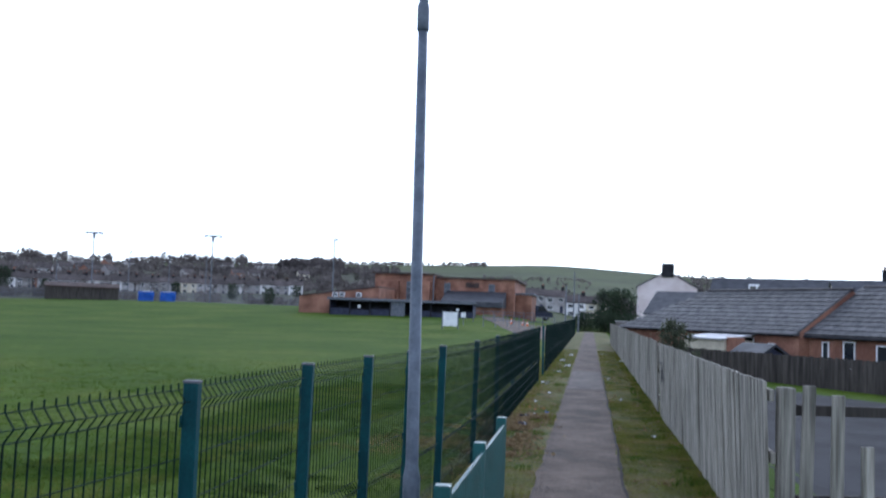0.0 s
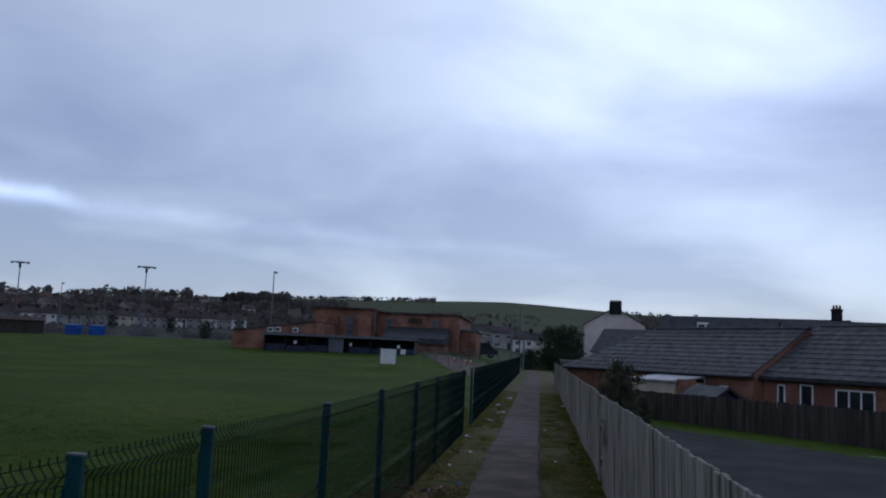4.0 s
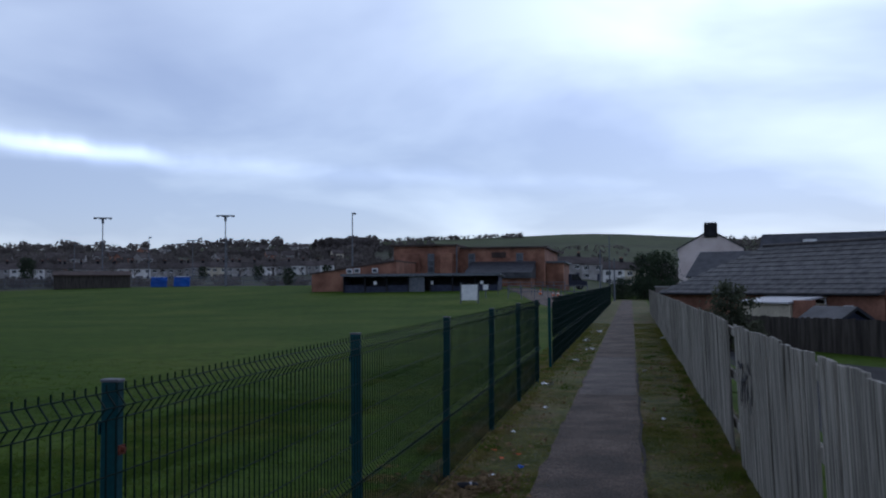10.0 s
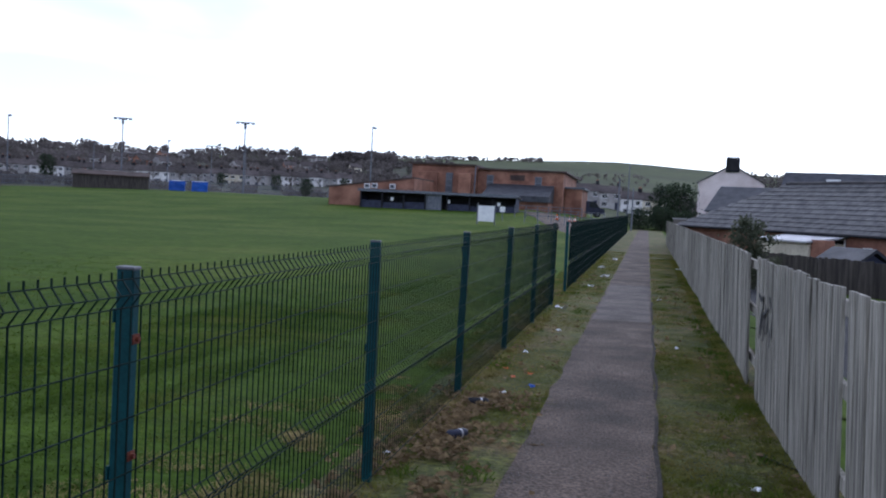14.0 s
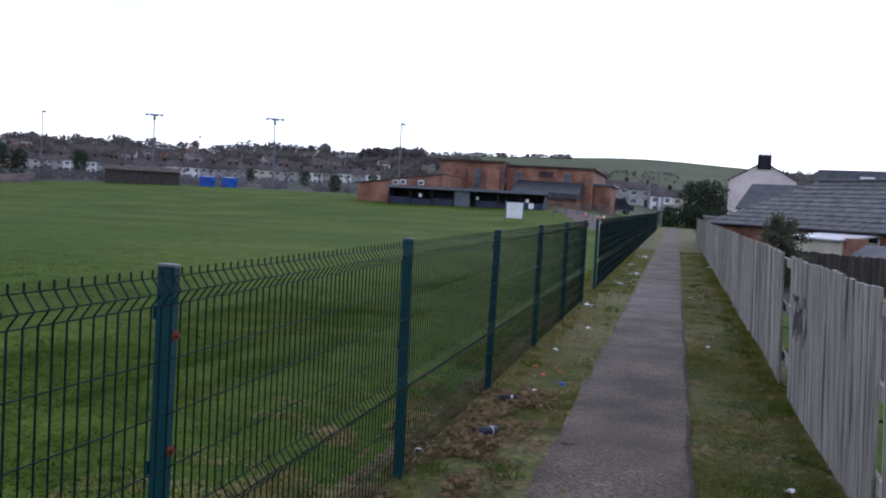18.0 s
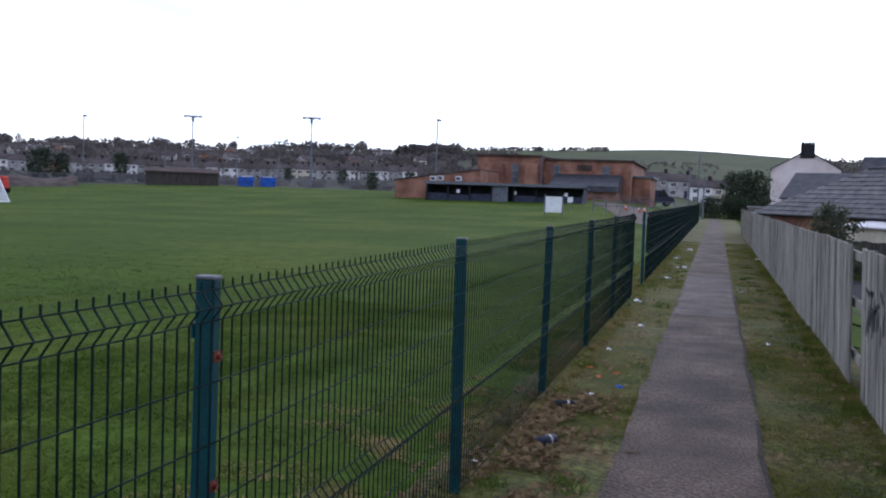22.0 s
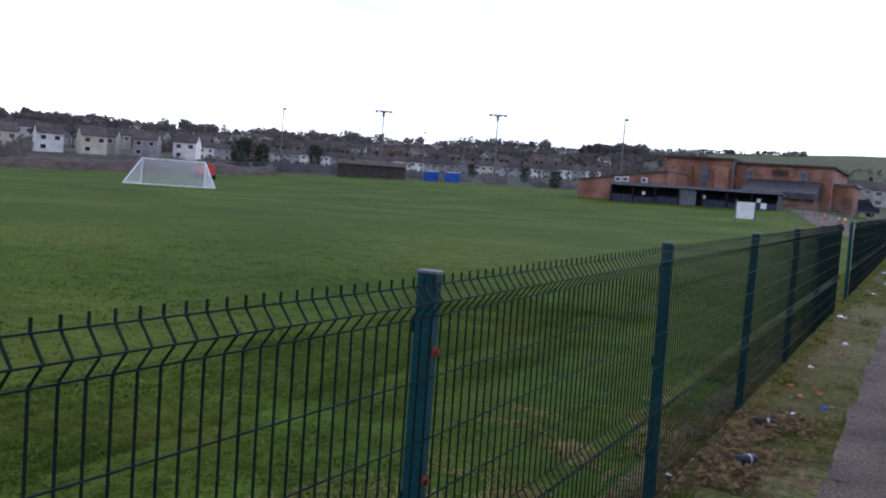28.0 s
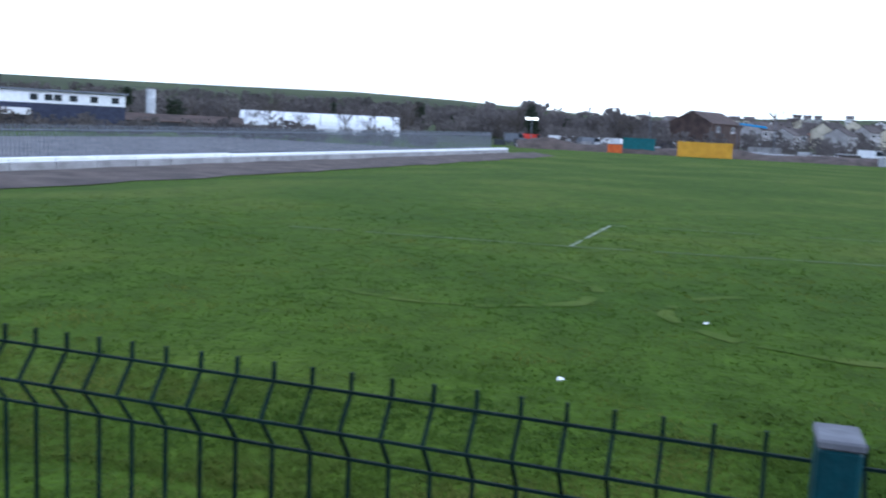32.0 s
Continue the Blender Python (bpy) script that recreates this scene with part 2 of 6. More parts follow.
M_BLUE = mat("blue_tarpaulin", (0.010, 0.060, 0.30), (0.015, 0.09, 0.42), 1, 0.5, 0.1)
M_YELLOW = mat("yellow_painted_steel", (0.55, 0.28, 0.02), (0.68, 0.36, 0.03), 1.5, 0.5, 0.1)
M_RED = mat("red_plastic", (0.45, 0.03, 0.02), (0.6, 0.05, 0.03), 3, 0.5, 0.0)
M_TEAL = mat("teal_painted_steel", (0.008, 0.10, 0.11), (0.012, 0.14, 0.15), 3, 0.45, 0.0)
M_EARTH = mat("brown_earth", (0.048, 0.035, 0.030), (0.104, 0.077, 0.066), 0.9, 0.95, 0.6, fine=10)
M_TEALDK = mat("dark_teal_paint", (0.004, 0.060, 0.062), (0.008, 0.085, 0.085), 4, 0.4, 0.05, fine=60, spec=0.5)
M_BOWL = mat("lamp_bowl", (0.22, 0.20, 0.19), (0.34, 0.31, 0.29), 20, 0.2, 0.3, fine=90, spec=0.6)
M_SPRAY = mat("black_spray_paint", (0.012, 0.012, 0.014), (0.03, 0.03, 0.034), 20, 0.7, 0.0)
M_BRICKDK = mat("dark_brown_brick", (0.045, 0.030, 0.026), (0.090, 0.060, 0.050), 0.8, 0.85, 0.2, fine=8)
M_TILE = mat("roof_tile_course", (0.040, 0.040, 0.044), (0.105, 0.102, 0.104), 3.0, 0.7, 0.4, fine=9, random_tint=0.15, stretch=(1, 1, 1))
M_PINK = mat("pink_render", (0.60, 0.50, 0.48), (0.73, 0.63, 0.61), 0.6, 0.85, 0.1, fine=10)
M_PEBBLE = mat("grey_pebbledash", (0.10, 0.088, 0.082), (0.17, 0.15, 0.14), 1.0, 0.9, 0.2, fine=20)
M_PALE = mat("pale_wrapping", (0.36, 0.36, 0.38), (0.55, 0.55, 0.57), 1.0, 0.6, 0.1)
M_KERB = mat("grey_concrete", (0.20, 0.19, 0.19), (0.32, 0.31, 0.31), 1.5, 0.9, 0.3, fine=30)
M_SLATEGLASS = mat("grey_window", (0.06, 0.065, 0.08), (0.11, 0.115, 0.13), 2, 0.25, 0.0)
M_ORANGE = mat("orange_plastic", (0.55, 0.10, 0.02), (0.68, 0.15, 0.03), 2, 0.5, 0.0)
M_CYAN = mat("bright_blue_sheet", (0.02, 0.25, 0.55), (0.03, 0.32, 0.68), 2, 0.5, 0.0)
M_LINE = mat("faded_line_paint", (0.13, 0.17, 0.09), (0.30, 0.33, 0.26), 2.2, 0.95, 0.1, fine=14, spec=0.08)
M_FAINT = mat("worn_line_paint", (0.07, 0.105, 0.045), (0.14, 0.17, 0.10), 2.2, 0.95, 0.1, fine=14, spec=0.05)
M_ROADPALE = mat("pale_dusty_asphalt", (0.13, 0.125, 0.13), (0.22, 0.21, 0.215), 0.5, 0.9, 0.2, fine=30, spec=0.1)
M_SOIL = mat("dark_soil", (0.016, 0.013, 0.011), (0.045, 0.036, 0.030), 12, 0.95, 0.5, fine=70)
M_TOWN = mat("town_gardens", (0.038, 0.044, 0.026), (0.075, 0.072, 0.050), 0.05, 0.95, 0.0, fine=0.6, detail=9, spec=0.1)
M_LAMP = mat("blue_grey_painted_steel", (0.075, 0.090, 0.115), (0.125, 0.145, 0.180), 9, 0.5, 0.1, fine=50, spec=0.3)
M_SHRUB = mat("grey_green_shrub", (0.060, 0.072, 0.045), (0.135, 0.140, 0.095), 1.8, 0.9, 0.0, fine=20, spec=0.1)
# woodland grey-brown, with the lift of distance haze put into the base colour
M_WOODLAND = mat("hazed_winter_woodland", (0.080, 0.071, 0.069), (0.165, 0.146, 0.138), 0.02, 0.95, 0.0, fine=0.4, detail=9, spec=0.05)
for m in (M_BLADE, M_VBLADE, M_DEADLEAF, M_WOODLAND, M_TWIG, M_LEAF, M_SHRUB):
    n, l = m.node_tree.nodes, m.node_tree.links
    p, o = n["Principled BSDF"], n["Material Output"]
    tr, mixer = n.new("ShaderNodeBsdfTranslucent"), n.new("ShaderNodeMixShader")
    mixer.inputs[0].default_value = 0.5
    l.new(p.inputs["Base Color"].links[0].from_socket, tr.inputs["Color"])
    l.new(p.outputs[0], mixer.inputs[1])
    l.new(tr.outputs[0], mixer.inputs[2])
    l.new(mixer.outputs[0], o.inputs["Surface"])
M_OLDROOF = mat("brown_concrete_tile", (0.052, 0.042, 0.040), (0.095, 0.078, 0.074), 0.6, 0.85, 0.2, fine=8, random_tint=0.25)
M_GREYREND = mat("grey_render", (0.24, 0.225, 0.215), (0.36, 0.34, 0.33), 0.8, 0.85, 0.1, fine=12, random_tint=0.2)
M_PATHPALE = mat("paler_asphalt", (0.070, 0.056, 0.050), (0.140, 0.112, 0.098), 1.4, 0.85, 0.9, fine=70, detail=9, mid=5, grain=0.7, blotch=0.35)
M_MOSS = mat("dark_moss", (0.030, 0.062, 0.008), (0.066, 0.098, 0.014), 3, 0.9, 0.0, fine=30, spec=0.1)
M_STRAW = mat("dry_straw", (0.115, 0.118, 0.026), (0.330, 0.240, 0.105), 1.7, 0.9, 0.0, fine=20, third=(0.205, 0.172, 0.060), spec=0.08)
M_FLAT = mat("flattened_grass", (0.054, 0.092, 0.012), (0.084, 0.116, 0.022), 1.8, 0.95, 0.4, fine=14, spec=0.04)
M_LIT = bpy.data.materials.new("lit_floodlight")
M_LIT.use_nodes = True
M_LIT.node_tree.nodes["Principled BSDF"].inputs["Emission Color"].default_value = (1, 0.97, 0.9, 1)
M_LIT.node_tree.nodes["Principled BSDF"].inputs["Emission Strength"].default_value = 2.0
M_ALU = mat("white_powder_coat", (0.65, 0.66, 0.68), (0.78, 0.78, 0.80), 3, 0.4, 0.0)


# ---- building blocks ----
def part(name, bm, material, parent=None, label="", smooth=False):
    me = bpy.data.meshes.new(name)
    bm.to_mesh(me)
    bm.free()
    if smooth:
        for f in me.polygons:
            f.use_smooth = True
    for m in (material if isinstance(material, (list, tuple)) else [material]):
        me.materials.append(m)
    ob = new(name, me)
    if parent is not None:
        ob.parent = parent
    if label:
        ob["label"] = label
    return ob


def box(bm, x0, x1, y0, y1, z0, z1, m=None, bevel=0.0, mi=0):
    r = bmesh.ops.create_cube(bm, size=1.0)
    vs = r["verts"]
    bmesh.ops.scale(bm, vec=(x1 - x0, y1 - y0, z1 - z0), verts=vs)
    bmesh.ops.translate(bm, vec=((x0 + x1) / 2, (y0 + y1) / 2, (z0 + z1) / 2), verts=vs)
    if bevel:
        es = list({e for v in vs for e in v.link_edges})
        vs = list({v for f in bmesh.ops.bevel(bm, geom=es, offset=bevel, segments=1, affect="EDGES")["faces"] for v in f.verts} | {v for v in vs if v.is_valid})
    if m is not None:
        bmesh.ops.transform(bm, matrix=m, verts=vs)
    if mi:
        for f in {f for v in vs for f in v.link_faces}:
            f.material_index = mi
    return vs


def tube(bm, pts, radii, n=8, cap=True):
    """A tapered tube along points."""
    rings = []
    pts = [Vector(p) for p in pts]
    for i, p in enumerate(pts):
        d = (pts[min(i + 1, len(pts) - 1)] - pts[max(i - 1, 0)]).normalized()
        q = d.to_track_quat("Z", "Y")
        r = radii[i] if isinstance(radii, (list, tuple)) else radii
        rings.append([bm.verts.new(p + q @ Vector((math.cos(2 * math.pi * k / n) * r, math.sin(2 * math.pi * k / n) * r, 0))) for k in range(n)])
    for a, b in zip(rings, rings[1:]):
        for k in range(n):
            bm.faces.new((a[k], a[(k + 1) % n], b[(k + 1) % n], b[k]))
    if cap:
        bm.faces.new(rings[0][::-1])
        bm.faces.new(rings[-1])


def prism(bm, profile, y0, y1, m=None):
    """A profile in x and z drawn out along y."""
    a = [bm.verts.new((x, y0, z)) for x, z in profile]
    b = [bm.verts.new((x, y1, z)) for x, z in profile]
    n = len(profile)
    fs = [bm.faces.new(a), bm.faces.new(b[::-1])]
    for k in range(n):
        fs.append(bm.faces.new((a[k], b[k], b[(k + 1) % n], a[(k + 1) % n])))
    bmesh.ops.recalc_face_normals(bm, faces=fs)
    if m is not None:
        bmesh.ops.transform(bm, matrix=m, verts=a + b)
    return a + b


def thing(name, m, label, category, group=""):
    ob = new(name)
    ob.matrix_world = m
    ob.empty_display_size = 0.2
    return tagged(ob, label, category, group)


def smooth01(a, b, x):
    t = min(1.0, max(0.0, (x - a) / (b - a)))
    return t * t * (3 - 2 * t)


def lane(y):
    """The height of the lane's ground along its length."""
    return 0.006 * max(0.0, y)


CREST = ((-180, 2.4), (-60, 2.4), (-20, 2.7), (-8, 2.95), (-3, 3.25), (0, 3.45), (4, 3.4), (8, 3.25), (14, 3.08), (20, 2.8), (30, 2.45), (40, 2.3), (50, 2.25), (58, 2.35), (67, 2.4), (76, 2.1), (90, 1.7), (98, 1.6), (106, 2.1), (112, 2.3), (132, 2.15), (180, 2.2))


# the line of the long barrier beside the field, from its near to its far end
BAR_A, BAR_B = (-20.332, -27.859), (-72.315, -18.941)
BAR_L = math.hypot(BAR_B[0] - BAR_A[0], BAR_B[1] - BAR_A[1])
BAR_D = ((BAR_B[0] - BAR_A[0]) / BAR_L, (BAR_B[1] - BAR_A[1]) / BAR_L)
BAR_SIDE = -1.0


def land(x, y):
    """The height of the ground at a place: level field, a bank at its far end, the lower gardens, and the hills."""
    u = y + 0.25 * x
    field = 2.1 * smooth01(35, 100, u)
    k = smooth01(-9.0, -0.8, x)
    near = field * (1 - k) + lane(min(max(y, 0.0), 90)) * k
    near -= 0.78 * smooth01(2.8, 5.2, x) * (1 - smooth01(70, 110, math.hypot(x, y)))
    r, az = math.hypot(x, y), math.degrees(math.atan2(-x, y))
    along = ((x - BAR_A[0]) * BAR_D[0] + (y - BAR_A[1]) * BAR_D[1]) / BAR_L
    across = (x - BAR_A[0]) * BAR_D[1] - (y - BAR_A[1]) * BAR_D[0]
    near -= 0.72 * min(1.3, max(0.0, 1 - along)) * smooth01(-17, -2.5, across * BAR_SIDE) * (1 - smooth01(90, 150, r))
    rise = min(1.0, max(0.0, (r - 125) / 775)) ** 1.55
    el = np.interp(az, [c[0] for c in CREST], [c[1] for c in CREST])
    crest = 900 * math.tan(radians(float(el))) - 0.6
    far = crest * rise + 2.5 * noise.noise((x / 160, y / 160, 0)) * smooth01(150, 500, r) * (1 - smooth01(700, 900, r))
    return near + far


# ---- ground, paths ----
bm = bmesh.new()
rads = [0.0] + [0.5 * 1.075 ** k for k in range(122)]
NA = 180
grid = []
for r in rads:
    grid.append([bm.verts.new((r * math.cos(2 * math.pi * k / NA), r * math.sin(2 * math.pi * k / NA), land(r * math.cos(2 * math.pi * k / NA), r * math.sin(2 * math.pi * k / NA)))) for k in range(NA)] if r else [bm.verts.new((0, 0, land(0, 0)))])
for k in range(NA):
    bm.faces.new((grid[0][0], grid[1][k], grid[1][(k + 1) % NA]))
for a, b in zip(grid[1:], grid[2:]):
    for k in range(NA):
        f = bm.faces.new((a[k], b[k], b[(k + 1) % NA], a[(k + 1) % NA]))
        if a[0].co.length > 118:
            c = f.calc_center_median()
            f.material_index = 2 if 10 < math.degrees(math.atan2(-c.x, c.y)) < 101 and a[0].co.length < 700 else (1 if a[0].co.length > 130 else 0)
ground = tagged(part("ground", bm, [M_GRASS, M_HILL, M_TOWN], smooth=True), "rough green sports field rising to pasture hills", "ground", kind="structure")


def strip(name, x0, x1, y0, y1, lift, material, step=1.0, wob=0.0, fn=None):
    bm = bmesh.new()
    n = max(1, int((y1 - y0) / step))
    nx = max(1, int((x1 - x0) / 0.6))
    rows_ = []
    for i in range(n + 1):
        y = y0 + (y1 - y0) * i / n
        dx = wob * noise.noise((0, y * 1.7, 3)), wob * noise.noise((5, y * 1.7, 9))
        rows_.append([bm.verts.new((x0 + dx[0] + (x1 + dx[1] - x0 - dx[0]) * j / nx, y, (fn or land)(x0 + (x1 - x0) * j / nx, y) + lift)) for j in range(nx + 1)])
    for a, b in zip(rows_, rows_[1:]):
        for j in range(nx):
            bm.faces.new((a[j], a[j + 1], b[j + 1], b[j]))
    return part(name, bm, material, smooth=True)


LANE = lambda x, y: lane(y)
tagged(strip("verge", -0.25, 2.75, -14, 84, 0.006, M_VERGE, 0.5, 0.1, LANE), "trodden grass verges with dead leaves beside the path", "verge", kind="structure")
tagged(strip("path", 0.72, 1.58, -14, 82, 0.018, M_PATH, 0.35, 0.06, LANE), "narrow worn grey asphalt footpath", "path", kind="structure")

tagged(strip("path_patch", 0.75, 1.55, 10.9, 17.5, 0.023, M_PATHPALE, 0.35, 0.04, LANE), "paler relaid stretch of the asphalt footpath", "path", kind="structure")


def heap(name, verts, faces, material, parent=None, label="", smooth=False):
    me = bpy.data.meshes.new(name)
    me.from_pydata(verts, [], faces)
    me.materials.append(material)
    if smooth:
        for f in me.polygons:
            f.use_smooth = True
    ob = new(name, me)
    if parent is not None:
        ob.parent = parent
    if label:
        ob["label"] = label
    return ob


def block(parent, name, x0, x1, y0, y1, z0, z1, material, bevel=0.0, label=""):
    bm = bmesh.new()
    box(bm, x0, x1, y0, y1, z0, z1, bevel=bevel)
    return part(name, bm, material, parent, label)


def at_y(az, y):
    """The x at which a bearing from the standing point meets a line across the view."""
    return 1.39 - (y + 2.4) * math.tan(radians(az))


def polar(az, dist):
    """A place at a bearing and a distance from the standing point on the path."""
    a = radians(az)
    return 1.39 - dist * math.sin(a), -2.4 + dist * math.cos(a)


# ---- the mesh fence beside the path ----
FENCE_H = 1.33
ROW = 0.157


def mesh_panel(width):
    """Vertices and faces of one welded mesh panel, from y = 0 to width, hanging from z = 0 down."""
    verts, faces = [], []

    def bar(p, q, r, ax):
        i = len(verts)
        for c in (p, q):
            for a, b in ((-r, -r), (r, -r), (r, r), (-r, r)):
                verts.append((c[0] + a, c[1] + (b if ax == "z" else 0), c[2] + (0 if ax == "z" else b)))
        for k in range(4):
            faces.append((i + k, i + (k + 1) % 4, i + 4 + (k + 1) % 4, i + 4 + k))
        faces.append((i + 3, i + 2, i + 1, i))
        faces.append((i + 4, i + 5, i + 6, i + 7))
    folds = (0.022, 0.022 + 0.079 + 4 * ROW)
    prof = [(0.0, 0.0)]
    for f in folds:
        prof += [(0.0, f), (0.030, f + 0.04), (0.0, f + 0.079)]
    prof.append((0.0, 1.255))
    for k in range(int(width / 0.05)):
        y = 0.025 + k * 0.05
        for (x0, d0), (x1, d1) in zip(prof, prof[1:]):
            bar((x0, y, -d0), (x1, y, -d1), 0.0020, "z")
    a, b = folds
    rows_ = [(0, a), (0.03, a + 0.04), (0, a + 0.079)] + [(0, a + 0.079 + ROW * k) for k in (1, 2, 3)]
    rows_ += [(0, b), (0.03, b + 0.04), (0, b + 0.079)] + [(0, b + 0.079 + ROW * k) for k in (1, 2, 3)]
    for x, d in rows_:
        bar((x + 0.005, 0.0, -d), (x + 0.005, width, -d), 0.0017, "y")
    return verts, faces


PANELS = {}


def panel_mesh(width):
    key = round(width, 2)
    if key not in PANELS:
        me = bpy.data.meshes.new("mesh_panel")
        vs, fs = mesh_panel(width)
        me.from_pydata(vs, [], fs)
        me.materials.append(M_WIRE)
        PANELS[key] = me
    return PANELS[key]


POSTS = [(-0.13, -6.99), (-0.15, -5.65), (-0.10, -4.59), (-0.03, -3.64), (0.02, -2.5)] + [(0.0, 2.5 * k) for k in range(0, 28)]
POSTS = [(-0.55, -11.6), (-0.32, -9.2)] + POSTS
MISSING = {12}


def fence():
    t = thing("mesh_fence", pose(0, 0, 0), "green welded mesh fence with folded wire panels, one missing", "fence")
    bm = bmesh.new()
    box(bm, -0.027, 0.027, -0.019, 0.019, -0.3, 1.332, bevel=0.004)
    first = part("post", bm, M_GREEN, t)
    bm = bmesh.new()
    box(bm, -0.0285, 0.0285, -0.0205, 0.0205, 1.331, 1.340, bevel=0.002)
    part("cap", bm, M_CAP, first, "grey plastic post cap")
    for z in (1.2, 0.75, 0.3):
        bm = bmesh.new()
        box(bm, -0.031, -0.026, -0.024, 0.024, z - 0.02, z + 0.02)
        part("clip", bm, M_GREEN, first)
    for i, (x, y) in enumerate(POSTS):
        lean = pose(x, y, lane(y) + (0.012 if i == 6 else 0.0), random.uniform(-0.5, 0.5), random.uniform(-0.6, 0.6), random.uniform(-2, 2))
        p = first if i == 0 else copy_thing(first, lean)
        if i == 0:
            first.matrix_basis = lean
        if i == 7:
            for z in (1.135, 0.80):
                bm = bmesh.new()
                tube(bm, [(0.024, 0.004, z), (0.040, 0.004, z)], 0.008, 6)
                box(bm, 0.026, 0.030, -0.014, 0.022, z - 0.014, z + 0.014)
                part("bolt", bm, M_RUST, p, "rusty fixing bolt")
    for i, ((x0, y0), (x1, y1)) in enumerate(zip(POSTS, POSTS[1:])):
        if i in MISSING:
            continue
        w = math.hypot(x1 - x0, y1 - y0)
        z0, z1 = lane(y0), lane(y1)
        p = new("mesh_panel", panel_mesh(w))
        p.parent = t
        s0_, s1_ = (-0.036 if i < 7 else 0.036), (-0.036 if i < 6 else 0.036)
        p.matrix_basis = Matrix.Translation((x0 + s0_, y0, z0 + FENCE_H)) @ pose(0, 0, 0, math.degrees(math.atan2(z1 - z0, w)), 0, math.degrees(math.atan2(-(x1 + s1_ - x0 - s0_), y1 - y0)))


fence()


# ---- the open green gate folded back beside the fence ----
def green_gate():
    t = thing("green_gate", pose(0.70, -6.65, 0.0, 0, 0, 0.3), "low green steel gate with close upright bars, standing open", "gate")
    for y in (0.0, 1.2, 2.4):
        block(t, "post", -0.03, 0.03, y - 0.03, y + 0.03, -0.2, 0.98, M_TEALDK, 0.004)
    for z in (0.12, 0.86):
        block(t, "rail", -0.018, 0.018, 0.03, 2.37, z - 0.025, z + 0.025, M_TEALDK, 0.003)
    first = block(t, "bar", -0.008, 0.008, -0.018, 0.018, 0.06, 0.94, M_TEALDK)
    for k in range(40):
        y = 0.06 + k * 0.058
        if k == 0:
            first.location = (0.022, y, 0)
        else:
            b = first.copy()
            scene.collection.objects.link(b)
            b.location = (0.022, y, 0)


green_gate()


# ---- the street lamp ----
def street_lamp():
    t = thing("street_lamp", pose(0.30, -5.08, 0, -1.3, -1.1, 0), "grey steel street lamp with a curved arm and oval lantern", "street lamp")
    bm = bmesh.new()
    tube(bm, [(0, 0, -0.3), (0, 0, 0.72), (0, 0, 0.78), (0, 0, 3.255)], [0.048, 0.048, 0.036, 0.027], 14)
    part("column", bm, M_LAMP, t, smooth=True)
    bm = bmesh.new()
    tube(bm, [(0, 0, 3.195), (0, 0, 3.205), (0, 0, 3.335), (0, 0, 3.355)], [0.030, 0.035, 0.035, 0.030], 14)
    part("collar", bm, M_LAMP, t, smooth=True)
    bm = bmesh.new()
    pts = [(0, 0, 3.335)] + [(0.15 - 0.15 * math.cos(a), 0, 3.355 + 0.15 * math.sin(a)) for a in [k * math.pi / 16 for k in range(9)]] + [(0.24, 0, 3.507)]
    tube(bm, pts, 0.027, 10)
    part("arm", bm, M_LAMP, t, smooth=True)

    def shell(z_up, z_dn, r):
        bm = bmesh.new()
        bmesh.ops.create_uvsphere(bm, u_segments=20, v_segments=10, radius=1)
        for v in bm.verts:
            v.co.x = v.co.x * 0.14 + 0.345
            v.co.y *= 0.075 * r
            v.co.z = v.co.z * (z_up if v.co.z > 0 else z_dn) + 3.495
        return bm
    head = part("lantern", shell(0.045, 0.012, 1.0), M_LAMP, t, "grey lantern housing", smooth=True)
    bm = shell(0.004, 0.055, 0.92)
    bmesh.ops.translate(bm, vec=(0.01, 0, -0.008), verts=bm.verts)
    part("bowl", bm, M_BOWL, head, "clear ribbed lamp bowl", smooth=True)
    bm = bmesh.new()
    tube(bm, [(0.335, 0, 3.535), (0.335, 0, 3.570)], [0.022, 0.018], 10)
    part("photocell", bm, M_LEAF, head, "dark green photocell")


street_lamp()
# a narrow white notice on a stake just behind the mesh fence
sp = thing("white_notice", pose(-0.21, -4.06, 0), "narrow white plastic notice on a stake behind the mesh fence", "notice")
block(sp, "plate", 0.0, 0.006, -0.045, 0.045, 0.82, 1.155, M_UPVC, 0.001)
block(sp, "stake", -0.03, -0.002, -0.014, 0.014, -0.2, 1.1, M_WOODDK, 0.002)
for z in (0.9, 1.0):
    block(sp, "mark", 0.0062, 0.0072, -0.022, 0.022, z, z + 0.03, M_DARK)


# ---- the timber fence on the other side ----
FX = 2.45


